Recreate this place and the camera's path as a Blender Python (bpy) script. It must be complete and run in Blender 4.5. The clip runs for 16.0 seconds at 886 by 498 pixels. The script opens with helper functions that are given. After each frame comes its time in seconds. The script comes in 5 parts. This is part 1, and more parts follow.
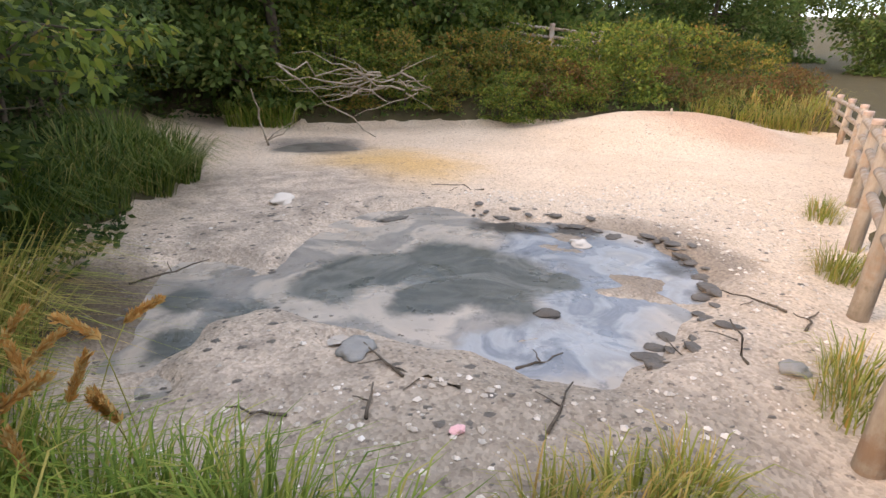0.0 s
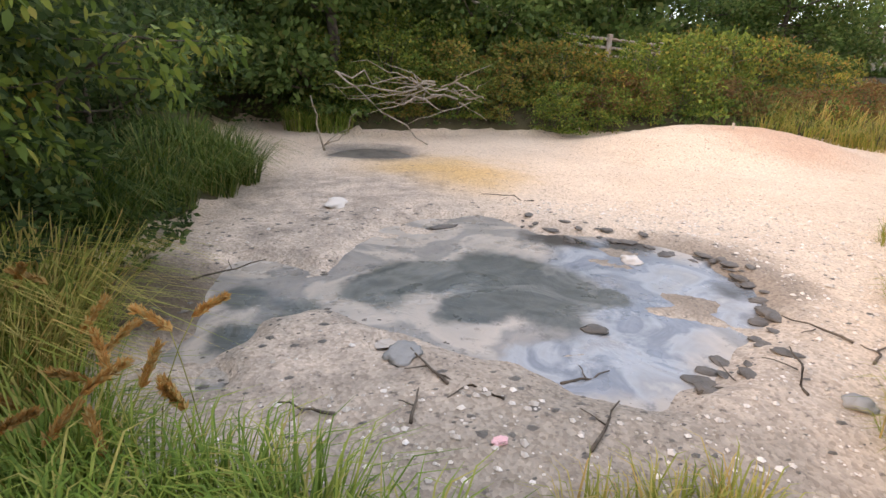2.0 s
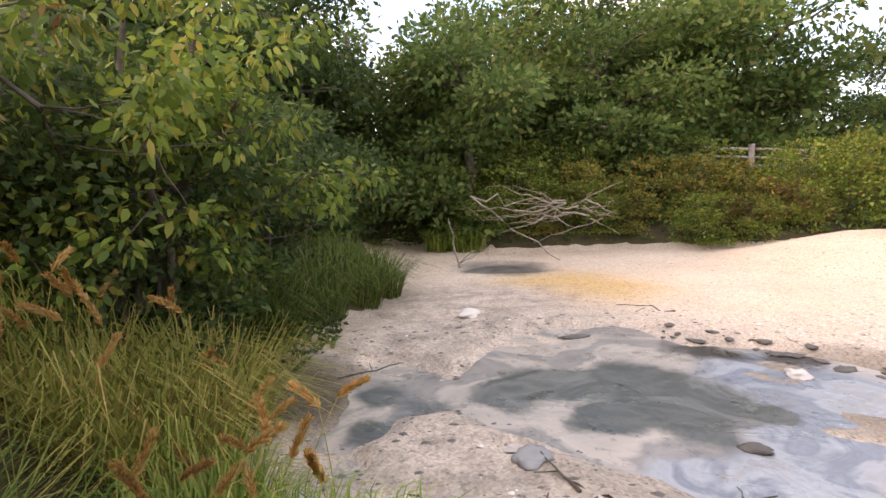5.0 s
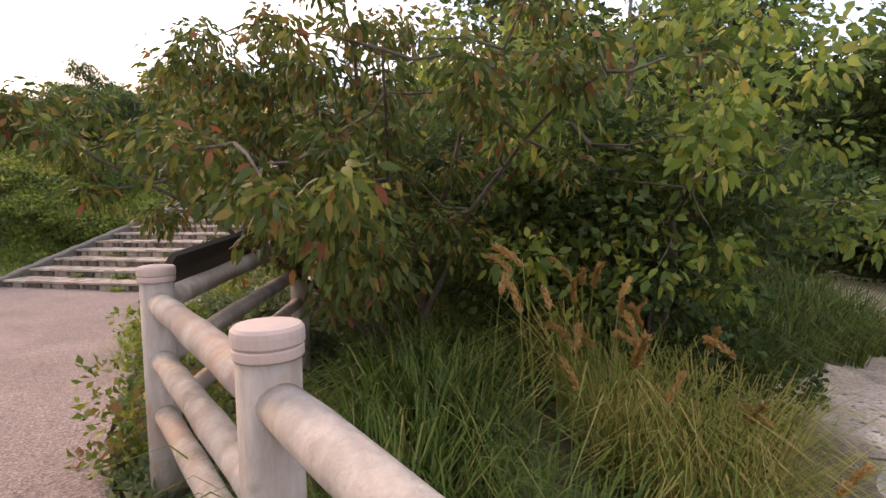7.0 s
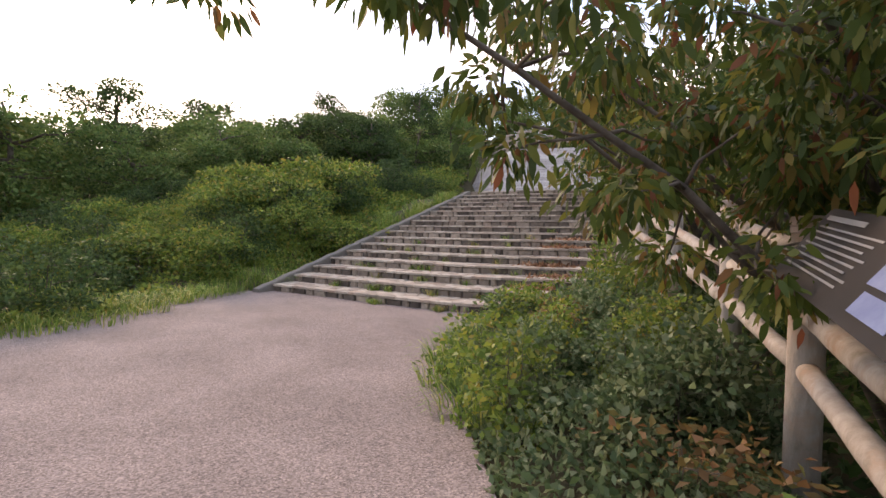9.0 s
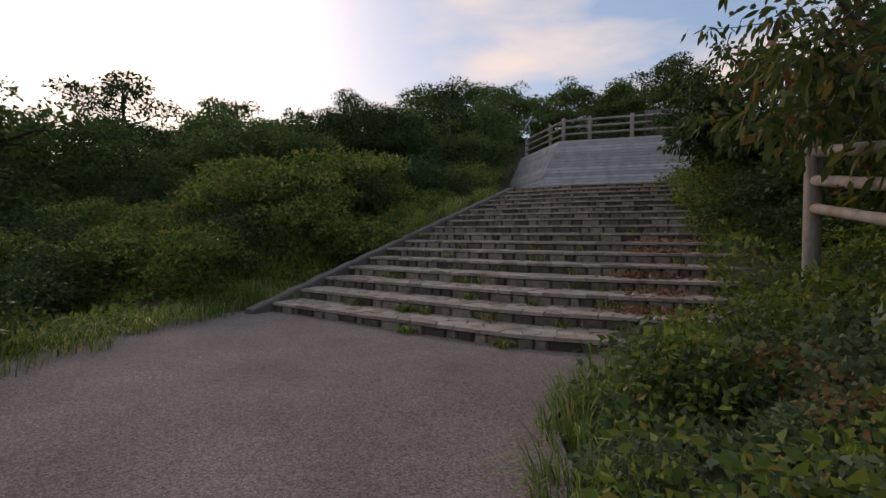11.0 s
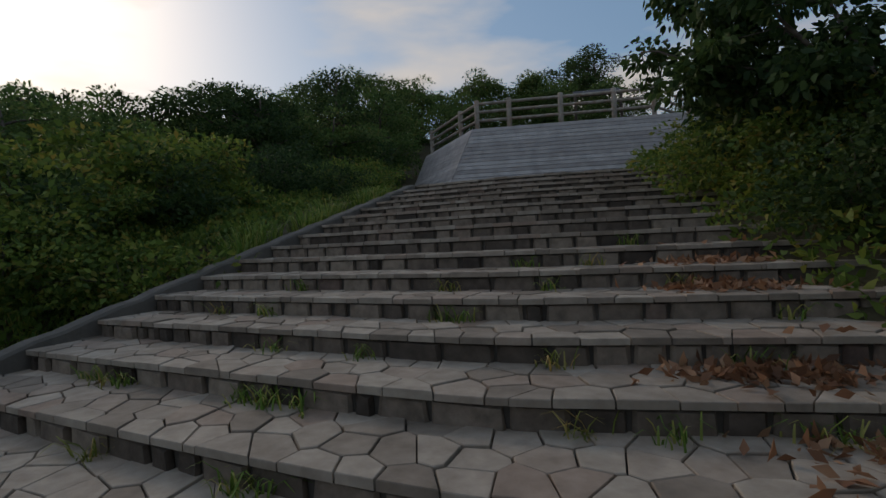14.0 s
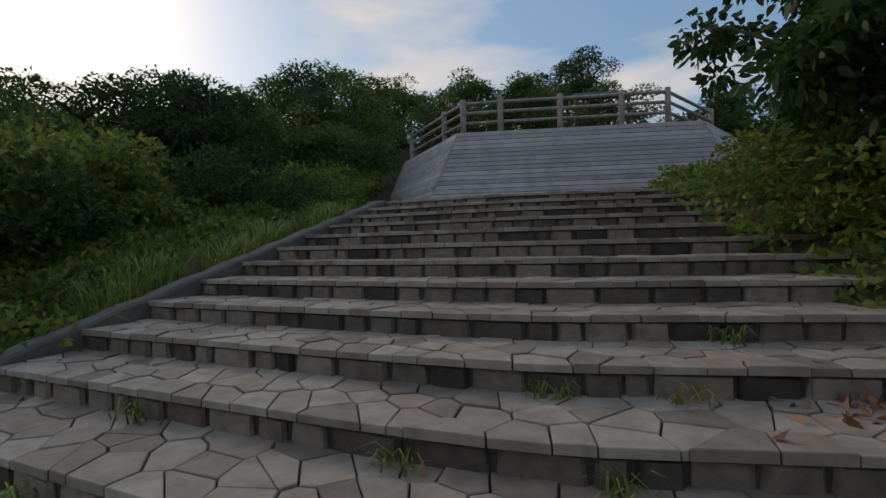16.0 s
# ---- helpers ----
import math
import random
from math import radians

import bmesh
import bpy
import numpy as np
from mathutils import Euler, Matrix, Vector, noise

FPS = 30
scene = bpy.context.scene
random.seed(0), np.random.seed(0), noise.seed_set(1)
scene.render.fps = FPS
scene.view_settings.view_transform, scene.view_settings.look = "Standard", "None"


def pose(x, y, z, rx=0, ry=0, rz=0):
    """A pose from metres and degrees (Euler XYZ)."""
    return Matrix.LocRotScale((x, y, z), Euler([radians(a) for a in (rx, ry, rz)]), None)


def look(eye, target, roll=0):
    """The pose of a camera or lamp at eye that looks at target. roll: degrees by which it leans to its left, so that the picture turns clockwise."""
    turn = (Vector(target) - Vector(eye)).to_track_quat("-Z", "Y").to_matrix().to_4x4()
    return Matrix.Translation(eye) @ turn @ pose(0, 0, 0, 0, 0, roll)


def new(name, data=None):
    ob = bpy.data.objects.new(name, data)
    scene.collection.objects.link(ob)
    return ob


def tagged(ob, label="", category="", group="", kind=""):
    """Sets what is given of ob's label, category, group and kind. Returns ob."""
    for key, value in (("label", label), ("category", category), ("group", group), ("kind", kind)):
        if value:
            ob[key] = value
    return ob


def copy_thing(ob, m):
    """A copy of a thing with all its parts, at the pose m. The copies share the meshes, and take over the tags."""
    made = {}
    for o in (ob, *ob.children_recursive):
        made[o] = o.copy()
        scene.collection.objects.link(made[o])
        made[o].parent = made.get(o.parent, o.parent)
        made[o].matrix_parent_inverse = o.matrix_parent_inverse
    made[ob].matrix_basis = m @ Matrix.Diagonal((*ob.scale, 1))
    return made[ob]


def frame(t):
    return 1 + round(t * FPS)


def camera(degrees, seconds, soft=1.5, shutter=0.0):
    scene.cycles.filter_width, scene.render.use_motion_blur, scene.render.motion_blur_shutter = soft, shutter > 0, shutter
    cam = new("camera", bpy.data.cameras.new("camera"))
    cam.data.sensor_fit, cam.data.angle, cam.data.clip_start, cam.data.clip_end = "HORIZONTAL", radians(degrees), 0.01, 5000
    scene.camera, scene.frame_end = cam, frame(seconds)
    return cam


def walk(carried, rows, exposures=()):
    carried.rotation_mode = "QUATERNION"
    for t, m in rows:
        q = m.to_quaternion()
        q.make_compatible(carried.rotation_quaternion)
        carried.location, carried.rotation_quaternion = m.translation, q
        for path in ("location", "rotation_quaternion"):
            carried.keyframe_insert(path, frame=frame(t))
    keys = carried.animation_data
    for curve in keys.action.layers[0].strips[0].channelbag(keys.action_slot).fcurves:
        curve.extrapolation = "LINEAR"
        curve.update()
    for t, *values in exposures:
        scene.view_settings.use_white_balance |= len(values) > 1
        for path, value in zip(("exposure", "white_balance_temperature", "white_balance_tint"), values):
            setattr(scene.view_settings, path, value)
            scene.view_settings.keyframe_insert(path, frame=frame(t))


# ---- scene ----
cam = camera(82.0, 16.0)
PATH = [
    (0, (2.182, 1.665, 1.611), (2.871, 3.397, 0.886), 1.7),
    (0.5, (2.157, 1.659, 1.625), (2.791, 3.414, 0.905), 2.0),
    (1, (2.154, 1.649, 1.631), (2.738, 3.424, 0.918), 2.2),
    (1.5, (2.135, 1.642, 1.643), (2.696, 3.425, 0.931), 2.2),
    (2, (2.137, 1.638, 1.645), (2.661, 3.435, 0.941), 2.3),
    (2.5, (2.153, 1.616, 1.657), (2.613, 3.438, 0.97), 2.4),
    (3, (2.15, 1.593, 1.664), (2.551, 3.439, 1.009), 2.3),
    (3.2, (2.142, 1.582, 1.669), (2.525, 3.439, 1.031), 2.3),
    (5.5, (2.156, 1.331, 1.517), (1.927, 3.31, 1.342), -1.4),
    (6, (1.94, 1.246, 1.599), (1.358, 3.153, 1.439), -0.2),
    (6.5, (1.581, 1.268, 1.675), (0.629, 3.019, 1.507), -1.0),
    (7, (1.071, 1.242, 1.712), (-0.185, 2.789, 1.54), -0.6),
    (7.5, (0.475, 1.175, 1.694), (-0.973, 2.546, 1.546), -0.9),
    (8, (-0.109, 1.183, 1.64), (-1.683, 2.413, 1.534), 0.4),
    (8.5, (-0.786, 1.198, 1.584), (-2.466, 2.279, 1.488), 0.3),
    (9, (-1.532, 1.273, 1.53), (-3.258, 2.28, 1.438), 0.5),
    (9.5, (-2.213, 1.413, 1.527), (-3.965, 2.373, 1.434), 0.6),
    (10, (-2.885, 1.698, 1.482), (-4.653, 2.629, 1.402), 0.6),
    (12.3, (-6.365, 3.58, 1.324), (-8.116, 4.545, 1.291), -1.6),
    (12.5, (-6.707, 3.845, 1.331), (-8.435, 4.852, 1.303), -1.4),
    (13, (-7.481, 4.487, 1.308), (-9.159, 5.575, 1.284), -0.8),
    (13.5, (-8.077, 5.1, 1.347), (-9.706, 6.261, 1.329), -1.4),
    (14, (-8.64, 5.657, 1.455), (-10.233, 6.867, 1.437), -2.4),
    (14.5, (-9.125, 6.138, 1.602), (-10.699, 7.372, 1.594), -1.5),
    (15, (-9.578, 6.55, 1.733), (-11.144, 7.794, 1.723), -1.1),
    (15.5, (-10.03, 6.882, 1.884), (-11.588, 8.135, 1.872), -0.8),
    (16, (-10.498, 7.277, 1.994), (-12.049, 8.54, 1.987), -1.2),
]
walk(cam, [(t, look(eye, target, roll)) for t, eye, target, roll in PATH],
     [(0, 0.70, 10150, 25), (3, 0.80, 10300, 26), (5.5, 0.98, 11100, 32), (7, 0.74, 10200, 34), (9, 0.6, 9200, 28), (10, -0.1, 9000, 29), (12.3, -1.9, 7750, 14), (14, -1.66, 7750, 12), (16, -1.36, 7700, 12)])

# ---- world, sun ----
SUN_EL, SUN_ROT = radians(26), radians(268)
world = bpy.data.worlds.new("sky")
scene.world = world
world.use_nodes = True
wn, wl = world.node_tree.nodes, world.node_tree.links
wn.clear()
w_out, w_bg = wn.new("ShaderNodeOutputWorld"), wn.new("ShaderNodeBackground")
sky = wn.new("ShaderNodeTexSky")
sky.sky_type, sky.sun_disc, sky.sun_elevation, sky.sun_rotation = "NISHITA", False, SUN_EL, SUN_ROT
sky.air_density, sky.dust_density, sky.ozone_density = 1.0, 1.2, 2.0
w_co, w_map = wn.new("ShaderNodeTexCoord"), wn.new("ShaderNodeMapping")
w_map.inputs["Scale"].default_value = (1.2, 1.2, 4.0)
w_noise = wn.new("ShaderNodeTexNoise")
w_noise.inputs["Scale"].default_value, w_noise.inputs["Detail"].default_value = 2.2, 7.0
w_ramp = wn.new("ShaderNodeValToRGB")
w_ramp.color_ramp.elements[0].position, w_ramp.color_ramp.elements[1].position = 0.46, 0.76
w_mix = wn.new("ShaderNodeMix")
w_mix.data_type = "RGBA"
w_mix.inputs["B"].default_value = (12.5, 12.1, 12.0, 1)
wl.new(w_co.outputs["Generated"], w_map.inputs["Vector"])
wl.new(w_map.outputs["Vector"], w_noise.inputs["Vector"])
wl.new(w_noise.outputs["Fac"], w_ramp.inputs["Fac"])
wl.new(w_ramp.outputs["Color"], w_mix.inputs["Factor"])
w_blue = wn.new("ShaderNodeMix")
w_blue.data_type = "RGBA"
w_blue.blend_type = "ADD"
w_blue.inputs["Factor"].default_value = 1.0
w_blue.inputs["B"].default_value = (1.3, 3.0, 5.6, 1)   # clear air between the clouds
wl.new(sky.outputs["Color"], w_blue.inputs["A"])
wl.new(w_blue.outputs["Result"], w_mix.inputs["A"])
wl.new(w_mix.outputs["Result"], w_bg.inputs["Color"])
wl.new(w_bg.outputs["Background"], w_out.inputs["Surface"])
w_bg.inputs["Strength"].default_value = 0.16
sun_lamp = bpy.data.lights.new("sun", "SUN")
sun_lamp.energy, sun_lamp.angle, sun_lamp.color = 1.5, radians(12), (1.0, 0.86, 0.7)
sun_ob = new("sun", sun_lamp)
sun_dir = Vector((math.sin(SUN_ROT) * math.cos(SUN_EL), math.cos(SUN_ROT) * math.cos(SUN_EL), math.sin(SUN_EL)))
sun_ob.matrix_world = look(sun_dir * 100, (0, 0, 0))


BASIN = (0.25, 0.7)   # shift of the hot spring basin


# ---- materials ----
class Mat:
    """A node material with a principled shader and small helpers."""
    def __init__(self, name, rough=0.8, spec=0.3):
        self.m = bpy.data.materials.new(name)
        self.m.use_nodes = True
        self.n, self.l = self.m.node_tree.nodes, self.m.node_tree.links
        self.p = self.n["Principled BSDF"]
        self.p.inputs["Roughness"].default_value = rough
        self.p.inputs["Specular IOR Level"].default_value = spec
        self.co = self.n.new("ShaderNodeNewGeometry")
        self.pos = self.co.outputs["Position"]

    def noise(self, scale, detail=5.0, rough=0.6, vec=None, distort=0.0):
        k = self.n.new("ShaderNodeTexNoise")
        k.inputs["Scale"].default_value, k.inputs["Detail"].default_value = scale, detail
        k.inputs["Roughness"].default_value, k.inputs["Distortion"].default_value = rough, distort
        self.l.new(vec or self.pos, k.inputs["Vector"])
        return k.outputs["Fac"]

    def vor(self, scale, feature="F1", out="Distance", vec=None):
        k = self.n.new("ShaderNodeTexVoronoi")
        k.feature = feature
        k.inputs["Scale"].default_value = scale
        self.l.new(vec or self.pos, k.inputs["Vector"])
        return k.outputs[out]

    def ramp(self, fac, *stops):
        k = self.n.new("ShaderNodeValToRGB")
        e = k.color_ramp.elements
        while len(e) < len(stops):
            e.new(0.5)
        for el, (at, col) in zip(e, stops):
            el.position, el.color = at, (*col, 1) if len(col) == 3 else col
        self.l.new(fac, k.inputs["Fac"])
        return k.outputs["Color"]

    def mix(self, fac, a, b, blend="MIX"):
        k = self.n.new("ShaderNodeMix")
        k.data_type, k.blend_type = "RGBA", blend
        for key, v in (("Factor", fac), ("A", a), ("B", b)):
            if hasattr(v, "is_linked"):
                self.l.new(v, k.inputs[key])
            elif key == "Factor":
                k.inputs[key].default_value = v
            else:
                k.inputs[key].default_value = (*v, 1)
        return k.outputs["Result"]

    def spot(self, x, y, r0, r1, wob=0.0):
        """1 inside r0 of (x, y), 0 beyond r1, with an uneven rim."""
        d = self.n.new("ShaderNodeVectorMath")
        d.operation = "DISTANCE"
        self.l.new(self.pos, d.inputs[0])
        d.inputs[1].default_value = (x + BASIN[0], y + BASIN[1], -0.3)
        a = self.n.new("ShaderNodeMath")
        a.operation = "MULTIPLY_ADD"
        self.l.new(self.noise(1.1), a.inputs[0])
        a.inputs[1].default_value = wob
        self.l.new(d.outputs["Value"], a.inputs[2])
        k = self.n.new("ShaderNodeMapRange")
        k.interpolation_type = "SMOOTHSTEP"
        self.l.new(a.outputs["Value"], k.inputs["Value"])
        k.inputs["From Min"].default_value, k.inputs["From Max"].default_value = r0 + wob * 0.5, r1 + wob * 0.5
        k.inputs["To Min"].default_value, k.inputs["To Max"].default_value = 1.0, 0.0
        return k.outputs["Result"]

    def bump(self, height, strength=0.4, dist=0.02):
        k = self.n.new("ShaderNodeBump")
        k.inputs["Strength"].default_value, k.inputs["Distance"].default_value = strength, dist
        self.l.new(height, k.inputs["Height"])
        if self.p.inputs["Normal"].is_linked:
            self.l.new(self.p.inputs["Normal"].links[0].from_socket, k.inputs["Normal"])
        self.l.new(k.outputs["Normal"], self.p.inputs["Normal"])
        return self

    def color(self, c):
        if hasattr(c, "is_linked"):
            self.l.new(c, self.p.inputs["Base Color"])
        else:
            self.p.inputs["Base Color"].default_value = (*c, 1)
        return self

    def rough(self, c):
        self.l.new(c, self.p.inputs["Roughness"])
        return self

    def island(self):
        return self.co.outputs["Random Per Island"]

    def per_object(self):
        return self.n.new("ShaderNodeObjectInfo").outputs["Random"]


def leaf_material(name, stops, trans=0.42):
    """Leaves: a colour per leaf, a slow drift over the crown, some light let through."""
    k = Mat(name, 0.55, 0.25)
    c = k.ramp(k.island(), *[(a, tuple(min(v * 1.55, 0.6) for v in col)) for a, col in stops])
    c = k.mix(1.0, c, k.ramp(k.noise(0.8, 3), (0.3, (0.6, 0.62, 0.6)), (0.7, (1.0, 1.0, 0.95))), "MULTIPLY")
    k.color(c)
    t = k.n.new("ShaderNodeBsdfTranslucent")
    k.l.new(c, t.inputs["Color"])
    m = k.n.new("ShaderNodeMixShader")
    m.inputs["Fac"].default_value = trans
    k.l.new(k.p.outputs["BSDF"], m.inputs[1])
    k.l.new(t.outputs["BSDF"], m.inputs[2])
    k.l.new(m.outputs["Shader"], k.n["Material Output"].inputs["Surface"])
    return k.m


G1, G2, G3 = (0.042, 0.085, 0.025), (0.075, 0.135, 0.038), (0.13, 0.195, 0.06)
LEAF_WOOD = leaf_material("forest_leaves", [(0.0, G1), (0.45, G2), (0.8, G3), (0.97, (0.14, 0.15, 0.05))])
LEAF_DARK = leaf_material("dark_leaves", [(0.0, (0.022, 0.048, 0.018)), (0.6, (0.045, 0.085, 0.026)), (1.0, (0.08, 0.12, 0.04))])
LEAF_YELLOW = leaf_material("yellowing_leaves", [(0.0, (0.05, 0.08, 0.02)), (0.4, (0.12, 0.15, 0.035)), (0.8, (0.26, 0.21, 0.05)), (1.0, (0.30, 0.14, 0.05))])
LEAF_NUT = leaf_material("long_leaves", [(0.0, (0.03, 0.055, 0.014)), (0.55, (0.065, 0.095, 0.022)), (0.84, (0.15, 0.145, 0.035)), (0.96, (0.17, 0.075, 0.03)), (1.0, (0.15, 0.05, 0.03))])
LEAF_BUSH = leaf_material("bush_leaves", [(0.0, (0.055, 0.10, 0.024)), (0.5, (0.11, 0.175, 0.036)), (0.85, (0.20, 0.235, 0.048)), (1.0, (0.25, 0.19, 0.05))])
LEAF_COVER = leaf_material("ground_cover_leaves", [(0.0, (0.05, 0.09, 0.04)), (0.6, (0.09, 0.135, 0.065)), (1.0, (0.19, 0.22, 0.13))])
LEAF_RUST = leaf_material("rusty_leaves", [(0.0, (0.10, 0.07, 0.03)), (0.5, (0.20, 0.10, 0.05)), (1.0, (0.13, 0.13, 0.04))])
GRASS_GREEN = leaf_material("green_grass", [(0.0, (0.06, 0.12, 0.02)), (0.5, (0.12, 0.20, 0.035)), (0.85, (0.22, 0.26, 0.06)), (1.0, (0.35, 0.28, 0.10))], 0.3)
# darker copy of the green grass: the shade is put into the blade colours
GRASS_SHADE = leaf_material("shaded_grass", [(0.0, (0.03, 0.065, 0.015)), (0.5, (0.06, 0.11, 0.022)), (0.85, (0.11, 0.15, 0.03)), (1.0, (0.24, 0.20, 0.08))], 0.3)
GRASS_DRY = leaf_material("dry_grass", [(0.0, (0.11, 0.15, 0.03)), (0.45, (0.21, 0.23, 0.055)), (0.8, (0.34, 0.28, 0.10)), (1.0, (0.42, 0.24, 0.09))], 0.35)
PLUME = leaf_material("grass_plume", [(0.0, (0.38, 0.17, 0.05)), (0.6, (0.42, 0.23, 0.09)), (1.0, (0.45, 0.30, 0.15))], 0.3)

k = Mat("bark", 0.9)
k.color(k.ramp(k.noise(9, 8), (0.3, (0.05, 0.038, 0.03)), (0.7, (0.16, 0.135, 0.11)))).bump(k.noise(40), 0.6, 0.01)
BARK = k.m
k = Mat("dead_branch", 0.85)
k.color(k.ramp(k.noise(12), (0.3, (0.20, 0.16, 0.12)), (0.7, (0.42, 0.37, 0.31)))).bump(k.noise(60), 0.4, 0.005)
DEADWOOD = k.m

k = Mat("soil", 0.95)
k.color(k.mix(k.noise(3, 8), (0.045, 0.038, 0.022), (0.12, 0.105, 0.055))).bump(k.noise(18, 8), 0.8, 0.05)
SOIL = k.m

k = Mat("asphalt", 0.92, 0.2)
base = k.mix(k.ramp(k.noise(0.7, 4), (0.35, (0, 0, 0)), (0.7, (1, 1, 1))), (0.205, 0.165, 0.150), (0.29, 0.235, 0.215))
grain = k.ramp(k.vor(95.0, out="Color"), (0.1, (0.45, 0.43, 0.42)), (0.6, (0.95, 0.95, 0.95)), (0.95, (1.5, 1.45, 1.4)))
k.color(k.mix(1.0, base, grain, "MULTIPLY")).bump(k.vor(95.0), 0.6, 0.006).bump(k.noise(2.0), 0.2, 0.03)
ASPHALT = k.m

k = Mat("sulphur_sand", 0.9, 0.25)
sand = k.mix(k.noise(0.9, 8), (0.53, 0.415, 0.32), (0.74, 0.63, 0.52))
sand = k.mix(k.spot(4.3, 9.8, 0.5, 2.3, 1.6), sand, (0.60, 0.40, 0.20))
sand = k.mix(k.spot(13.2, 11.0, 0.8, 2.6, 1.5), sand, (0.56, 0.38, 0.28))
grey = k.mix(k.ramp(k.noise(2.6, 9, 0.7), (0.35, (0, 0, 0)), (0.65, (1, 1, 1))), (0.30, 0.255, 0.215), (0.61, 0.51, 0.425))
sand = k.mix(k.spot(2.6, 4.6, 2.2, 4.2, 1.8), sand, grey)
sand = k.mix(k.spot(5.8, 4.9, 0.8, 1.35, 1.0), sand, (0.30, 0.25, 0.205))
sand = k.mix(k.spot(2.4, 8.4, 1.0, 2.6, 1.4), sand, grey)
sand = k.mix(k.spot(3.1, 2.5, 0.7, 2.0, 1.4), sand, k.mix(k.noise(7, 8, 0.7), (0.17, 0.15, 0.125), (0.50, 0.43, 0.36)))
sand = k.mix(k.spot(3.4, 12.0, 0.5, 1.4, 0.8), sand, (0.15, 0.14, 0.13))
sand = k.mix(k.spot(0.4, 5.2, 0.5, 1.2, 0.8), sand, (0.11, 0.085, 0.06))
sand = k.mix(k.ramp(k.noise(14, 6), (0.30, (1, 1, 1)), (0.40, (0, 0, 0))), sand, (0.16, 0.14, 0.125))
sand = k.mix(1.0, sand, k.ramp(k.vor(42, out="Color"), (0.1, (0.72, 0.70, 0.68)), (0.6, (1, 1, 1)), (0.97, (1.18, 1.16, 1.14))), "MULTIPLY")
k.color(sand).bump(k.noise(5, 8), 0.5, 0.05).bump(k.vor(42), 0.45, 0.012)
SAND = k.m

k = Mat("wet_mud", 0.25, 0.6)
swirl = k.noise(0.8, 6, 0.55, distort=0.9)
mud = k.ramp(swirl, (0.30, (0.17, 0.165, 0.155)), (0.42, (0.30, 0.275, 0.25)), (0.47, (0.24, 0.23, 0.215)), (0.53, (0.47, 0.41, 0.355)), (0.60, (0.38, 0.34, 0.30)), (0.70, (0.52, 0.45, 0.385)))
mud = k.mix(k.ramp(k.noise(7, 6, 0.7), (0.34, (0.7, 0.7, 0.7)), (0.44, (0, 0, 0))), mud, (0.12, 0.115, 0.105))
blue = k.ramp(k.noise(1.7, 6, 0.55, distort=0.9), (0.30, (0.11, 0.13, 0.155)), (0.42, (0.23, 0.26, 0.30)), (0.48, (0.17, 0.20, 0.235)), (0.56, (0.34, 0.37, 0.40)), (0.66, (0.27, 0.28, 0.29)), (0.75, (0.44, 0.43, 0.40)))
for bx, by, br in ((5.5, 4.8, 0.8), (4.8, 4.2, 0.6), (5.1, 5.5, 0.6), (3.4, 3.75, 0.3), (4.2, 3.6, 0.4)):
    mud = k.mix(k.spot(bx, by, br * 0.7, br * 1.5, 1.5), mud, blue)
core = k.ramp(k.noise(1.3, 6, 0.55, distort=1.0), (0.32, (0.055, 0.062, 0.056)), (0.43, (0.115, 0.122, 0.11)), (0.5, (0.07, 0.078, 0.072)), (0.58, (0.17, 0.175, 0.16)), (0.68, (0.09, 0.097, 0.09)))
for bx, by, br in ((2.55, 5.2, 0.40), (3.1, 5.5, 0.5), (3.75, 5.45, 0.6), (4.15, 4.95, 0.52), (3.7, 4.95, 0.5), (3.35, 4.7, 0.4), (3.85, 4.5, 0.38), (4.6, 4.6, 0.25)):
    mud = k.mix(k.spot(bx, by, br * 0.72, br * 1.2, 1.0), mud, core)
for bx, by, br in ((1.35, 5.3, 0.25), (1.8, 4.9, 0.32), (1.35, 4.55, 0.25)):
    mud = k.mix(k.spot(bx, by, br * 0.6, br * 1.35, 1.0), mud, core)
for bx, by, br in ((6.05, 4.5, 0.3), (5.75, 4.0, 0.22), (6.2, 5.1, 0.25), (5.7, 5.9, 0.3), (4.9, 6.2, 0.3)):
    mud = k.mix(k.spot(bx, by, br * 0.4, br * 1.5, 1.4), mud, (0.06, 0.05, 0.042))
k.color(mud).rough(k.ramp(k.noise(2.0, 4), (0.3, (0.16, 0.16, 0.16)), (0.7, (0.5, 0.5, 0.5)))).bump(k.noise(1.6, 4, distort=2.0), 0.35, 0.04).bump(k.noise(26, 4), 0.12, 0.01)
MUD = k.m
k = Mat("dark_mud", 0.35, 0.5)
k.color(k.ramp(k.noise(2.2, 6, 0.55, distort=0.8), (0.35, (0.075, 0.072, 0.066)), (0.65, (0.20, 0.185, 0.165)))).bump(k.noise(8, 6), 0.3, 0.02)
MUD_DARK = k.m

k = Mat("faux_log_concrete", 0.8, 0.3)
stretch = k.n.new("ShaderNodeMapping")
stretch.inputs["Scale"].default_value = (1.0, 1.0, 0.25)
k.l.new(k.pos, stretch.inputs["Vector"])
v = stretch.outputs["Vector"]
log = k.mix(k.ramp(k.noise(6, 9, 0.7, vec=v), (0.32, (0, 0, 0)), (0.68, (1, 1, 1))), (0.22, 0.185, 0.15), (0.47, 0.42, 0.37))
log = k.mix(k.ramp(k.noise(3.2, 8, 0.7), (0.5, (0, 0, 0)), (0.62, (0.85, 0.85, 0.85))), log, (0.33, 0.225, 0.165))
log = k.mix(k.ramp(k.noise(5, 8), (0.60, (0, 0, 0)), (0.72, (0.8, 0.8, 0.8))), log, (0.16, 0.15, 0.11))
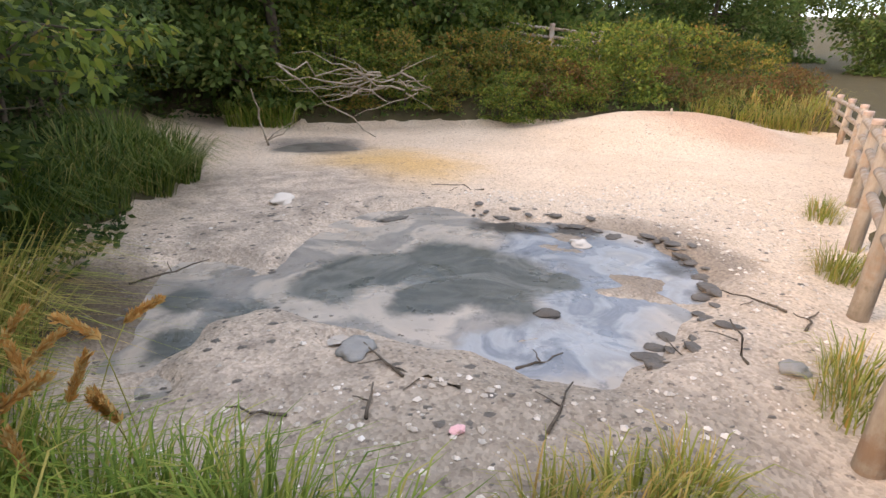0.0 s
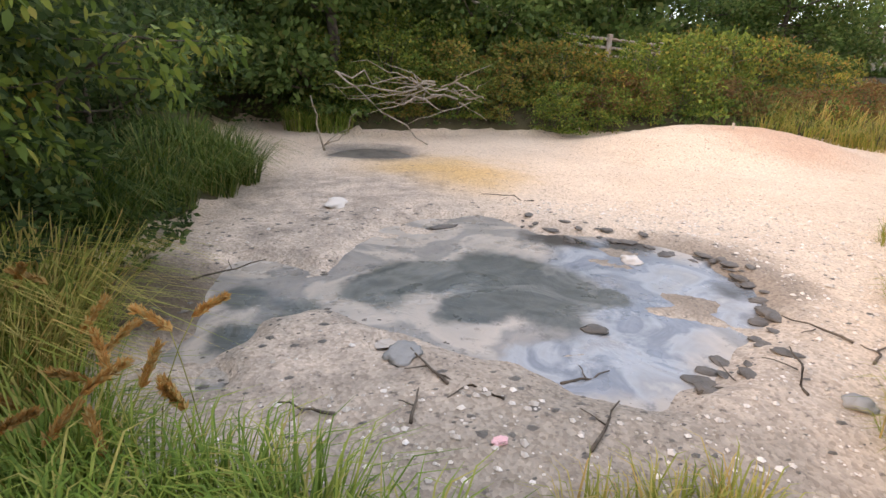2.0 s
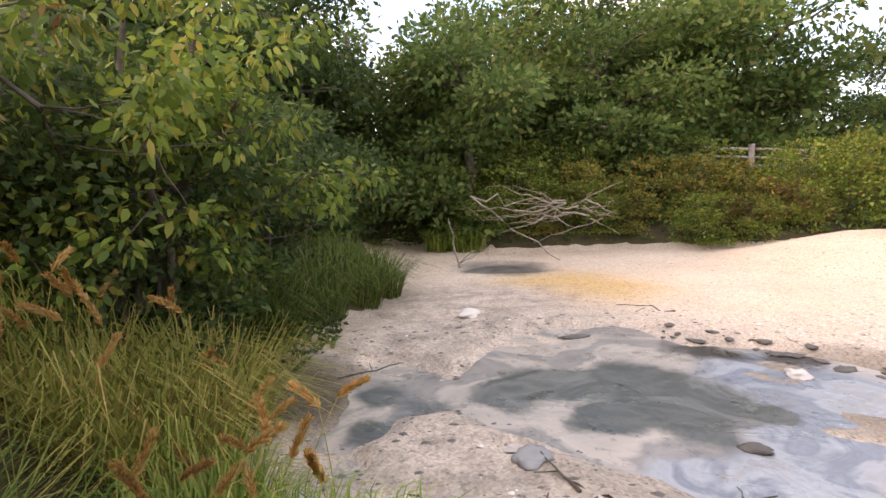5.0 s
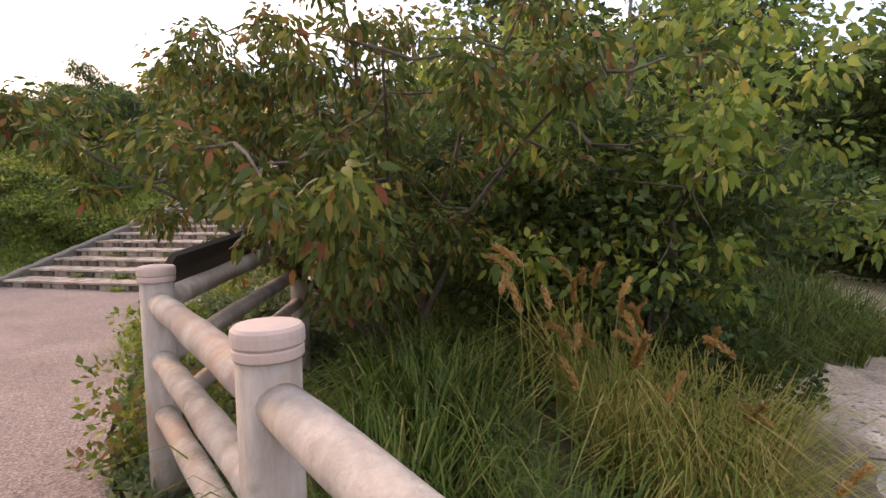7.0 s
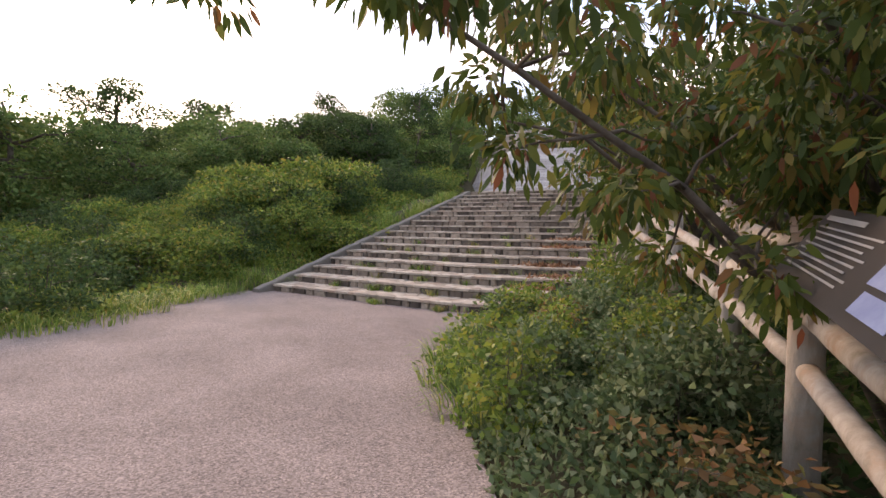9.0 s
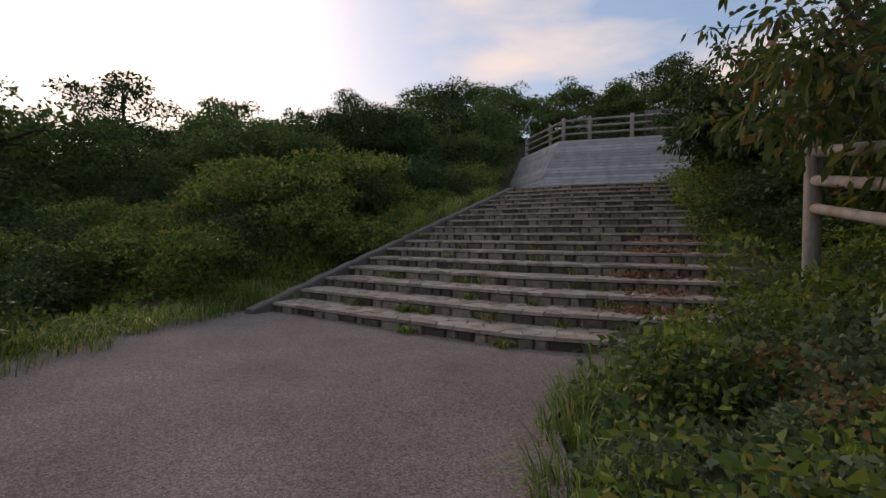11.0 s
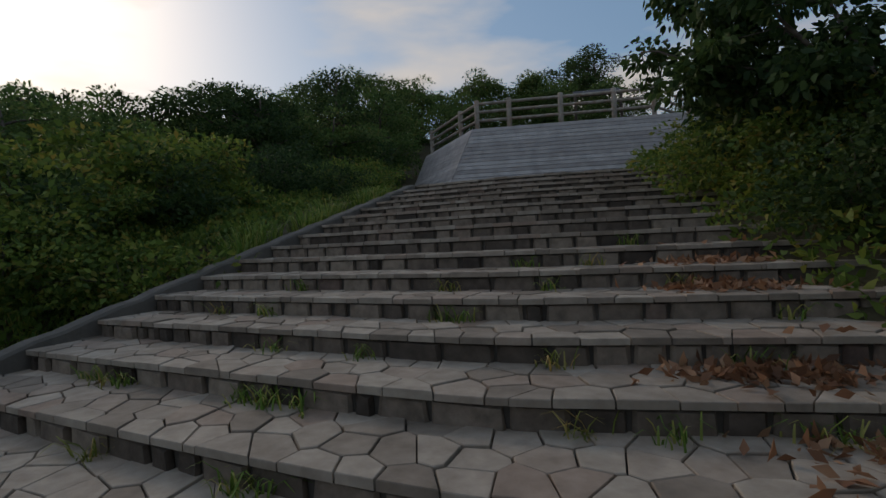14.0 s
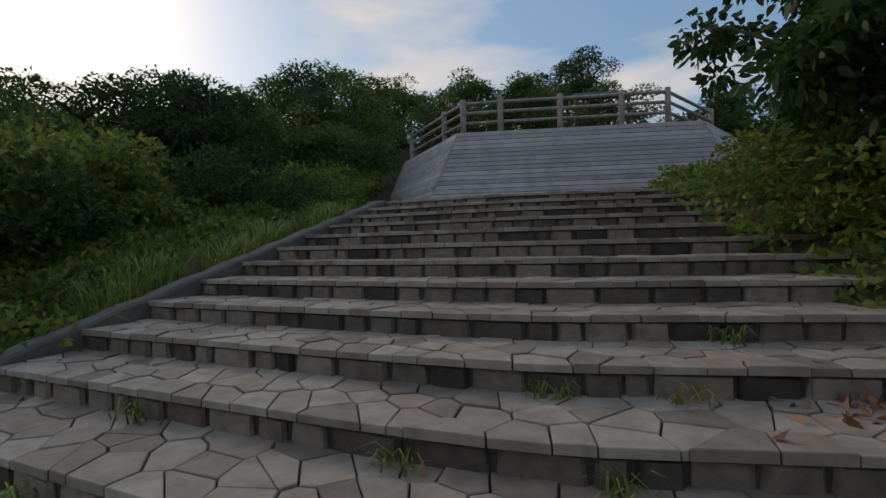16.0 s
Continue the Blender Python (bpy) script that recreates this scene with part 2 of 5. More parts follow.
k.color(log).bump(k.noise(30, 8, vec=v), 0.7, 0.012).bump(k.noise(5, 6), 0.4, 0.03)
LOG = k.m
k = Mat("post_cap", 0.75)
k.color(k.mix(k.noise(9, 7), (0.40, 0.305, 0.265), (0.53, 0.42, 0.37))).bump(k.noise(60), 0.3, 0.004)
CAP = k.m

k = Mat("flagstone", 0.8, 0.35)
stone = k.ramp(k.per_object(), (0.0, (0.26, 0.212, 0.170)), (0.35, (0.395, 0.335, 0.275)), (0.7, (0.47, 0.405, 0.335)), (1.0, (0.35, 0.26, 0.205)))
stone = k.mix(1.0, stone, k.ramp(k.noise(6, 8), (0.25, (0.6, 0.58, 0.56)), (0.75, (1.1, 1.1, 1.1))), "MULTIPLY")
k.color(stone).bump(k.noise(14, 8), 0.5, 0.015)
FLAG = k.m
k = Mat("flagstone_joined", 0.8, 0.35)
stone = k.ramp(k.island(), (0.0, (0.26, 0.212, 0.170)), (0.35, (0.395, 0.335, 0.275)), (0.7, (0.47, 0.405, 0.335)), (1.0, (0.35, 0.26, 0.205)))
stone = k.mix(1.0, stone, k.ramp(k.noise(6, 8), (0.25, (0.6, 0.58, 0.56)), (0.75, (1.1, 1.1, 1.1))), "MULTIPLY")
k.color(stone).bump(k.noise(14, 8), 0.5, 0.015)
FLAG_JOINED = k.m
k = Mat("riser_stone", 0.85, 0.3)
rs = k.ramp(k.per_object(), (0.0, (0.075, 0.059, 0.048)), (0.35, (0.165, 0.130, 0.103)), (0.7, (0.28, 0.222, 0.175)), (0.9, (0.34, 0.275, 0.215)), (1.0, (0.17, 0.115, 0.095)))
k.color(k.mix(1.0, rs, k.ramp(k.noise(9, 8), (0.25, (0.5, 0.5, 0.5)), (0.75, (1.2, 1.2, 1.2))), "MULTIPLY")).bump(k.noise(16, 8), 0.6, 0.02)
RISER = k.m
k = Mat("riser_stone_joined", 0.85, 0.3)
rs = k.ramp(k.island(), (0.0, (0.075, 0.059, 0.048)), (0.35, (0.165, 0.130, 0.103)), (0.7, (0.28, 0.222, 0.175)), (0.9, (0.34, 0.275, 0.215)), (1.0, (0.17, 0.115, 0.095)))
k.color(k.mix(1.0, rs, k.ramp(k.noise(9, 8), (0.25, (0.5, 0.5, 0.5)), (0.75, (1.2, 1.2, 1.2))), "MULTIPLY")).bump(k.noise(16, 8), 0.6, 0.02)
RISER_JOINED = k.m
k = Mat("mortar", 0.95)
k.color(k.mix(k.noise(8, 8), (0.05, 0.045, 0.04), (0.13, 0.115, 0.10))).bump(k.noise(50), 0.5, 0.01)
MORTAR = k.m
k = Mat("kerb_stone", 0.9)
k.color(k.mix(k.noise(5, 8), (0.09, 0.08, 0.068), (0.21, 0.19, 0.165))).bump(k.noise(25, 8), 0.6, 0.02)
KERB = k.m
k = Mat("weathered_board", 0.8, 0.3)
k.color(k.mix(1.0, k.ramp(k.per_object(), (0.0, (0.40, 0.37, 0.36)), (1.0, (0.56, 0.53, 0.52))), k.ramp(k.noise(3, 8), (0.3, (0.75, 0.75, 0.75)), (0.7, (1.1, 1.1, 1.1))), "MULTIPLY")).bump(k.noise(20, 6), 0.3, 0.01)
BOARD = k.m
k = Mat("sign_panel", 0.5, 0.4)
k.color(k.mix(k.noise(8), (0.022, 0.018, 0.017), (0.045, 0.036, 0.033)))
SIGN = k.m
k = Mat("sign_print", 0.6)
k.color((0.34, 0.325, 0.305))
PRINT = k.m
k = Mat("pale_stone", 0.85)
k.color(k.mix(k.ramp(k.island(), (0, (0, 0, 0)), (1, (1, 1, 1))), (0.42, 0.38, 0.33), (0.78, 0.74, 0.70))).bump(k.noise(30), 0.4, 0.01)
PALE = k.m
k = Mat("dark_stone", 0.6, 0.4)
k.color(k.mix(k.noise(6, 8), (0.05, 0.048, 0.045), (0.20, 0.18, 0.16))).bump(k.noise(20, 8), 0.7, 0.03)
DARKSTONE = k.m
k = Mat("grey_stone", 0.7, 0.4)
k.color(k.mix(k.noise(6, 8), (0.16, 0.165, 0.16), (0.36, 0.37, 0.37))).bump(k.noise(20, 8), 0.6, 0.02)
GREYSTONE = k.m
k = Mat("pink_scrap", 0.6)
k.color(k.mix(k.noise(20), (0.75, 0.38, 0.42), (0.85, 0.55, 0.58)))
PINK = k.m


# ---- mesh helpers ----
def raw_mesh(name, verts, faces):
    me = bpy.data.meshes.new(name)
    me.from_pydata([tuple(map(float, p)) for p in verts], [], [tuple(int(i) for i in f) for f in faces])
    return me


def quads_mesh(name, v):
    """A mesh of loose quads from an array of shape (count, 4, 3)."""
    count = len(v)
    me = bpy.data.meshes.new(name)
    me.vertices.add(count * 4)
    me.vertices.foreach_set("co", np.ascontiguousarray(v, dtype=np.float32).ravel())
    me.loops.add(count * 4)
    me.loops.foreach_set("vertex_index", np.arange(count * 4, dtype=np.int32))
    me.polygons.add(count)
    me.polygons.foreach_set("loop_start", np.arange(0, count * 4, 4, dtype=np.int32))
    me.polygons.foreach_set("loop_total", np.full(count, 4, dtype=np.int32))
    me.update(calc_edges=True)
    return me


def part(name, me, material, parent=None, label=""):
    if isinstance(me, bmesh.types.BMesh):
        bm, me = me, bpy.data.meshes.new(name)
        bm.to_mesh(me)
        bm.free()
    if not me.materials:
        me.materials.append(material)
    ob = new(name, me)
    ob.parent = parent
    if label:
        ob["label"] = label
    return ob


def smooth(me):
    me.polygons.foreach_set("use_smooth", np.ones(len(me.polygons), dtype=bool))
    return me


def unit(a):
    return a / np.maximum(np.linalg.norm(a, axis=-1, keepdims=True), 1e-9)


def leaf_quads(rng, base, way, length, width, droop=0.35):
    """Folded leaf blades: base points, ways they grow, lengths and widths."""
    way = unit(way + rng.normal(0, 0.55, base.shape))
    way[:, 2] -= droop
    way = unit(way)
    side = unit(np.cross(way, rng.normal(0, 1, base.shape)))
    up = np.cross(side, way)
    ln, wd = length[:, None], width[:, None]
    mid = base + way * ln * 0.5
    return np.stack([base, mid + side * wd * 0.5 + up * wd * 0.18, base + way * ln - up * ln * 0.12, mid - side * wd * 0.5 + up * wd * 0.18], 1)


def long_leaves(rng, base, way, length, width, droop=0.6):
    """Rounded leaf blades of three quads each, bending down to the tip."""
    n = len(base)
    way = unit(way + rng.normal(0, 0.5, base.shape))
    way[:, 2] -= droop
    way = unit(way)
    side = unit(np.cross(way, rng.normal(0, 1, base.shape)))
    up = np.cross(side, way)
    verts = np.empty((n, 8, 3))
    for i, (t, w) in enumerate(((0.0, 0.08), (0.32, 1.0), (0.68, 0.85), (1.0, 0.06))):
        mid = base + way * (length * t)[:, None] - up * (length * t * t * 0.25)[:, None] - np.array([0, 0, 1]) * (length * t * t * 0.2)[:, None]
        verts[:, 2 * i] = mid - side * (width * w * 0.5)[:, None]
        verts[:, 2 * i + 1] = mid + side * (width * w * 0.5)[:, None]
    quads = (np.arange(n)[:, None, None] * 8 + np.array([[0, 1, 3, 2], [2, 3, 5, 4], [4, 5, 7, 6]])[None]).reshape(-1, 4)
    return verts.reshape(-1, 3), quads


def tubes(name, lines, sides=7, soft=True):
    """Tapered round limbs: each line is a list of (point, radius)."""
    verts, faces = [], []
    for line in lines:
        first = len(verts)
        for i, (p, r) in enumerate(line):
            p = Vector(p)
            a, b = Vector(line[max(i - 1, 0)][0]), Vector(line[min(i + 1, len(line) - 1)][0])
            d = (b - a).normalized()
            s = d.orthogonal().normalized()
            q = d.cross(s)
            for j in range(sides):
                w = 2 * math.pi * j / sides
                verts.append(p + (s * math.cos(w) + q * math.sin(w)) * r)
        for i in range(len(line) - 1):
            for j in range(sides):
                c, d2 = first + i * sides + j, first + i * sides + (j + 1) % sides
                faces.append((c, d2, d2 + sides, c + sides))
        faces.append(tuple(range(first + sides - 1, first - 1, -1)))
        faces.append(tuple(range(first + (len(line) - 1) * sides, first + len(line) * sides)))
    me = raw_mesh(name, verts, faces)
    return smooth(me) if soft else me


def bent(rng, a, b, r0, r1, steps=5, wob=0.12):
    a, b = np.array(a, float), np.array(b, float)
    out = []
    for i in range(steps + 1):
        t = i / steps
        p = a + (b - a) * t + rng.normal(0, wob, 3) * math.sin(math.pi * t) * np.linalg.norm(b - a) * 0.35
        out.append((tuple(p), r0 + (r1 - r0) * t))
    return out


def make_tree(name, seed, height, spread, count, leaf, mat, label, category="tree", low=0.3, stems=1, tuft=(0.18, 0.34), droop=0.35, slim=0.55, flat=0.8):
    """A plant on its own foot: tapered trunk with limbs, and a crown of leaves in uneven tufts."""
    rng = np.random.default_rng(seed)
    root = new(name)
    tagged(root, label, category)
    tufts, lines = [], []
    for s in range(stems):
        w = rng.uniform(0, 6.28)
        foot = np.array([math.cos(w), math.sin(w), 0]) * 0.12 * spread * (stems > 1)
        top = foot + np.array([rng.normal(0, 0.12) * spread, rng.normal(0, 0.12) * spread, height * rng.uniform(0.78, 0.92)])
        rad = 0.028 * height / math.sqrt(stems)
        trunk = bent(rng, foot - [0, 0, 0.3], top, rad, rad * 0.2, 7, 0.06)
        lines.append(trunk)
        for b in range(max(5, int(18 / stems))):
            t = rng.uniform(low, 0.95)
            p = np.array(trunk[min(int(t * 7), 7)][0])
            w = rng.uniform(0, 6.28)
            reach = spread * rng.uniform(0.45, 1.0) * math.sqrt(max(1 - ((t - 0.55) / 0.6) ** 2, 0.15))
            q = p + np.array([math.cos(w) * reach, math.sin(w) * reach, rng.uniform(0.0, 0.16) * height])
            lines.append(bent(rng, p, q, rad * 0.4, rad * 0.08, 4, 0.12))
            for f in (0.6, 0.85, 1.0):
                tufts.append((p + (q - p) * f, spread * rng.uniform(*tuft)))
        tufts.append((top, spread * 0.3))
    pts, ways = [], []
    weight = np.array([r ** 2 for _, r in tufts])
    shares = rng.multinomial(count, weight / weight.sum())
    for (c, r), m in zip(tufts, shares):
        d = unit(rng.normal(0, 1, (m, 3)))
        d[:, 2] = np.where(rng.uniform(0, 1, m) < 0.7, np.abs(d[:, 2]), d[:, 2])
        pts.append(np.asarray(c) + d * r * rng.uniform(0.55, 1.08, (m, 1)) * [1.1, 1.1, flat])
        ways.append(d)
    pts, ways = np.concatenate(pts), np.concatenate(ways)
    pts[:, 2] = np.maximum(pts[:, 2], 0.04)
    ln = leaf * rng.uniform(0.6, 1.25, len(pts))
    part("trunk", tubes(name + "_trunk", lines, 6), BARK, root)
    part("crown", quads_mesh(name + "_crown", leaf_quads(rng, pts, ways, ln, ln * slim * rng.uniform(0.8, 1.2, len(pts)), droop)), mat, root)
    return root


def blade_strips(rng, feet, height, width, lean, dirs=None):
    """Grass blades: each one three quads that arch over."""
    n = len(feet)
    w = rng.uniform(0, 6.28, n) if dirs is None else dirs + rng.normal(0, 0.6, n)
    out = np.stack([np.cos(w), np.sin(w), np.zeros(n)], 1)
    side = np.stack([-np.sin(w), np.cos(w), np.zeros(n)], 1) * width[:, None] * 0.5
    h, l = height[:, None], (lean * height)[:, None]
    up = np.array([0, 0, 1.0])
    p = [feet, feet + up * h * 0.5 + out * l * 0.18, feet + up * h * 0.85 + out * l * 0.55, feet + up * h * (0.92 - 0.25 * np.minimum(lean, 1.2)[:, None]) + out * l * 1.05]
    wd = [1.0, 0.85, 0.55, 0.06]
    verts = np.empty((n, 8, 3))
    for i in range(4):
        verts[:, 2 * i] = p[i] - side * wd[i]
        verts[:, 2 * i + 1] = p[i] + side * wd[i]
    idx = (np.arange(n)[:, None, None] * 8 + np.array([[0, 1, 3, 2], [2, 3, 5, 4], [4, 5, 7, 6]])[None]).reshape(-1, 4)
    return verts.reshape(-1, 3), idx


def indexed_mesh(name, verts, quads):
    me = bpy.data.meshes.new(name)
    me.vertices.add(len(verts))
    me.vertices.foreach_set("co", np.ascontiguousarray(verts, dtype=np.float32).ravel())
    me.loops.add(len(quads) * 4)
    me.loops.foreach_set("vertex_index", np.ascontiguousarray(quads, dtype=np.int32).ravel())
    me.polygons.add(len(quads))
    me.polygons.foreach_set("loop_start", np.arange(0, len(quads) * 4, 4, dtype=np.int32))
    me.polygons.foreach_set("loop_total", np.full(len(quads), 4, dtype=np.int32))
    me.update(calc_edges=True)
    return me


# ---- the lie of the land ----
AX_U, AX_N = np.array([0.735, 0.678]), np.array([-0.678, 0.735])   # across and up the stairs
RISE, TREAD, STEPS, STAIR_N = 0.17, 0.67, 17, 10.55
SAND_RIM = [(0.95, 3.9), (1.75, 3.2), (3.05, 2.8), (4.45, 2.75), (5.4, 3.1), (6.7, 4.0), (8.5, 5.2), (10.4, 6.4), (12.4, 7.7), (14.7, 9.1),
            (17.0, 11.0), (17.2, 12.6), (15.5, 13.2), (13.5, 13.9), (11.1, 13.7), (9.0, 14.7), (7.6, 15.2), (5.0, 14.7), (3.4, 15.0), (1.6, 17.5), (0.2, 18.0),
            (0.6, 15.0), (1.3, 12.5), (1.45, 10.0), (1.3, 8.6), (0.5, 7.4), (0.5, 6.3), (0.5, 5.2)]
POOL_RIM = [(1.1, 5.0), (1.2, 6.0), (1.4, 7.0), (1.9, 6.9), (2.3, 6.45), (2.8, 7.5), (3.5, 8.15), (4.6, 8.1), (5.2, 7.3), (5.9, 6.95), (6.6, 6.0),
            (6.45, 5.2), (5.9, 4.45), (5.0, 4.0), (4.2, 3.75), (3.7, 3.95), (3.2, 4.5), (2.9, 5.1), (2.3, 5.5), (1.9, 5.4), (1.5, 4.9)]


PATH_RIM = [(9.5, 2.2), (6.4, 1.3), (4.3, 0.7), (2.5, 0.45), (0.6, 1.25), (-1.3, 1.85), (-3.2, 2.6), (-4.8, 3.35), (-5.9, 3.8), (-7.2, 4.8), (-7.9, 5.8), (-7.9, 7.2),
            (-13, 8), (-16.4, 6.6), (-15.0, 4.9), (-13.75, 3.8), (-13.5, 2.4), (-13.1, 0.9), (-12.1, -0.2), (-10.9, -1.8), (-9.9, -4), (-7, -9), (14, -9), (14, 3)]


def rim_distance(x, y, rim):
    """Signed distance to a closed outline, negative inside."""
    x, y = np.asarray(x, float), np.asarray(y, float)
    best, inside = np.full(x.shape, 1e9), np.zeros(x.shape, bool)
    for (ax, ay), (bx, by) in zip(rim, rim[1:] + rim[:1]):
        ex, ey = bx - ax, by - ay
        t = np.clip(((x - ax) * ex + (y - ay) * ey) / (ex * ex + ey * ey), 0, 1)
        best = np.minimum(best, np.hypot(x - ax - t * ex, y - ay - t * ey))
        if ay != by:
            cross = ((ay > y) != (by > y)) & (x < ex * (y - ay) / (by - ay) + ax)
            inside ^= cross
    return np.where(inside, -best, best)


def step01(a, b, v):
    t = np.clip((v - a) / (b - a), 0, 1)
    return t * t * (3 - 2 * t)


def waves(x, y, s=1.0):
    return (np.sin(x * 1.7 * s + 0.6 * np.sin(y * 1.3 * s)) + np.sin(y * 2.1 * s + 1.1 + 0.8 * np.sin(x * 0.9 * s)) + 0.5 * np.sin((x + y) * 4.3 * s)) / 2.5


def path_z(x, y):
    return np.clip(0.047 * (np.asarray(x, float) + 7.5), 0, 0.47)


def old_uv(u, n):
    """Wider coordinates in which the growth beyond the stairs is laid out."""
    return u - 1.45, np.where(n < 27.5, 11.4 + (n - 10.55) / 0.75, n + 6.5)


def ground_z(x, y):
    x, y = np.asarray(x, float), np.asarray(y, float)
    d = rim_distance(x, y, SAND_RIM)
    u, n = x * AX_U[0] + y * AX_U[1], x * AX_N[0] + y * AX_N[1]
    low = -0.34 + 0.55 * step01(3.0, 0.5, np.hypot((x - 12.6) / 1.6, y - 12.4))
    south = step01(3.0, 0.6, y - 0.35 * np.maximum(x - 3, 0)) * step01(13, 7, x)
    west = step01(0.8, -0.6, x)
    plateau = np.where(west > 0, path_z(x, y) * west, 0) + (1 - west) * path_z(x, y) * south
    north = 0.25 + 0.05 * np.maximum(y - 11, 0) + 0.04 * np.maximum(x - 20, 0)
    high = plateau + step01(6, 11, y) * step01(-6, 0, x) * (north - plateau) - (1 - np.maximum(west, south)) * step01(9, 5, y) * 0.1
    z = low + (high - low) * step01(-0.1, 1.3, d)
    hill = np.clip((n - STAIR_N) / TREAD * RISE, 0, (STEPS - 0.5) * RISE) - 0.2 * step01(8.8, 10.6, n)
    near_stairs = step01(6.5, 1.0, u)
    right = 0.45 * step01(-1.6, 0.6, u) * step01(4.0, 8.0, n) * step01(4.6, 2.6, u)
    u, n = old_uv(u, n)
    far = np.minimum(0.32 * np.maximum(n - 35, 0), 5.9) * step01(-52, -20, u) + 0.03 * np.maximum(n - 26, 0) * step01(300, 60, n) + 0.02 * np.maximum(-u - 18, 0) * step01(8, 30, n)
    far = np.minimum(far, 8.0)
    z = np.where(d > 1.0, z + hill * near_stairs + right + far, z + (hill * near_stairs + right) * step01(0, 1.0, d))
    return path_z(x, y) - 0.02 + (z - path_z(x, y) + 0.02) * step01(-0.1, 1.2, rim_distance(x, y, PATH_RIM))


def gz(x, y):
    return float(ground_z(np.array([x]), np.array([y]))[0])


def grid_mesh(name, xs, ys, fn, keep=None, snap=None):
    gx, gy = np.meshgrid(xs, ys)
    if snap is not None:
        e = 0.02
        for _ in range(2):
            d = snap(gx, gy)
            sx, sy = (snap(gx + e, gy) - d) / e, (snap(gx, gy + e) - d) / e
            q = np.maximum(sx * sx + sy * sy, 0.3)
            near = np.abs(d) < (xs[1] - xs[0]) * 0.75
            gx, gy = np.where(near, gx - d * sx / q, gx), np.where(near, gy - d * sy / q, gy)
    verts = np.stack([gx, gy, fn(gx, gy)], -1).reshape(-1, 3)
    i, j = np.meshgrid(np.arange(len(xs) - 1), np.arange(len(ys) - 1))
    a = (j * len(xs) + i).ravel()
    q = np.stack([a, a + 1, a + 1 + len(xs), a + len(xs)], 1)
    if keep is not None:
        mid = verts[q].mean(1)
        q = q[keep(mid[:, 0], mid[:, 1])]
        used = np.unique(q)
        back = np.zeros(len(verts), int)
        back[used] = np.arange(len(used))
        verts, q = verts[used], back[q]
    return smooth(indexed_mesh(name, verts, q))


outer = [-900, -500, -280, -160, -110, -85, -70, -60, -52, -46, -42]
xs = np.array(outer + list(np.arange(-38, 30, 0.5)) + [32, 36, 42, 50, 60, 80, 120, 200, 400, 900])
ys = np.array([-900, -400, -180, -90, -50, -30, -20, -15, -12] + list(np.arange(-10, 45, 0.5)) + [48, 54, 62, 75, 95, 130, 200, 400, 900])
ground = tagged(part("ground", grid_mesh("ground", xs, ys, lambda x, y: ground_z(x, y) - 0.03 + 0.03 * waves(x, y)
                                         - 0.6 * step01(0.5, -0.6, rim_distance(x, y, SAND_RIM))), SOIL), "dark earthy ground with grass and leaf litter", "ground", kind="structure")


# sand of the hot spring basin
def sand_z(x, y):
    d = rim_distance(x, y, SAND_RIM)
    p = rim_distance(x, y, POOL_RIM)
    z = ground_z(x, y) + 0.02 + 0.022 * waves(x, y, 1.6) + 0.008 * waves(x + 3, y - 2, 7)
    x, y = x - BASIN[0], y - BASIN[1]
    z = z - 0.12 * step01(0.22, -0.25, p + 0.12 * waves(x, y, 2.4)) + 0.030 * step01(0.9, 0.2, np.abs(p - 0.35))
    shoal = 0.05 * step01(0.55, 0.85, 0.5 + 0.5 * waves(x * 1.3 + 1.2, y * 1.5, 1.5)) * step01(0.1, -0.5, p)
    core = step01(1.5, 0.9, np.hypot((x - 3.4) / 1.1, y - 5.25))
    z = z + shoal * (1 - core) - 0.06 * core
    z = z - 0.11 * step01(0.85, 0.35, np.hypot((x - 3.4) / 1.35, (y - 12.0)) + 0.15 * waves(x, y, 2.2))
    for vx, vy in ((1.39, 5.54), (1.25, 4.0), (2.42, 4.2), (1.75, 5.1)):
        z = z - 0.12 * step01(0.22, 0.05, np.hypot(x - vx, y - vy))
    return z - 0.10 * step01(-0.25, 0.5, d)


sand_keep = lambda x, y: rim_distance(x, y, SAND_RIM) < 0.5
tagged(part("sand_basin", grid_mesh("sand_basin", np.arange(-0.8, 18.2, 0.07), np.arange(2.2, 18.8, 0.07), sand_z, sand_keep), SAND),
       "pale sulphur-stained sand and fine gravel around a mud pool", "ground", kind="structure")
MUD_Z = -0.395
tagged(part("mud_pool", grid_mesh("mud_pool", np.arange(0.8, 8.3, 0.1), np.arange(3.4, 8.7, 0.1), lambda x, y: MUD_Z + 0.006 * waves(x, y, 3),
                                  lambda x, y: rim_distance(x, y, POOL_RIM) < 0.3), MUD), "wet grey bubbling mud pool with swirling films", "mud pool", kind="structure")
tagged(part("mud_puddle", grid_mesh("mud_puddle", np.arange(2.2, 5.1, 0.1), np.arange(11.5, 13.9, 0.1), lambda x, y: -0.375 + 0.004 * waves(x, y, 3)), MUD_DARK),
       "small dark grey mud puddle at the foot of the bank", "mud pool", kind="structure")

# paved path
path_edge = lambda x, y: rim_distance(x, y, PATH_RIM) - 0.05 * waves(x, y, 1.6)
tagged(part("path", grid_mesh("path", np.arange(-17.5, 14, 0.15), np.arange(-9, 8.3, 0.15), lambda x, y: path_z(x, y) + 0.012 + 0.006 * waves(x, y, 0.8),
                              lambda x, y: path_edge(x, y) < 0.02, path_edge), ASPHALT), "pinkish grey worn asphalt path with fine grit", "path", kind="structure")


# ---- stairs ----
def to_xy(u, n):
    return u * AX_U[0] + n * AX_N[0], u * AX_U[1] + n * AX_N[1]


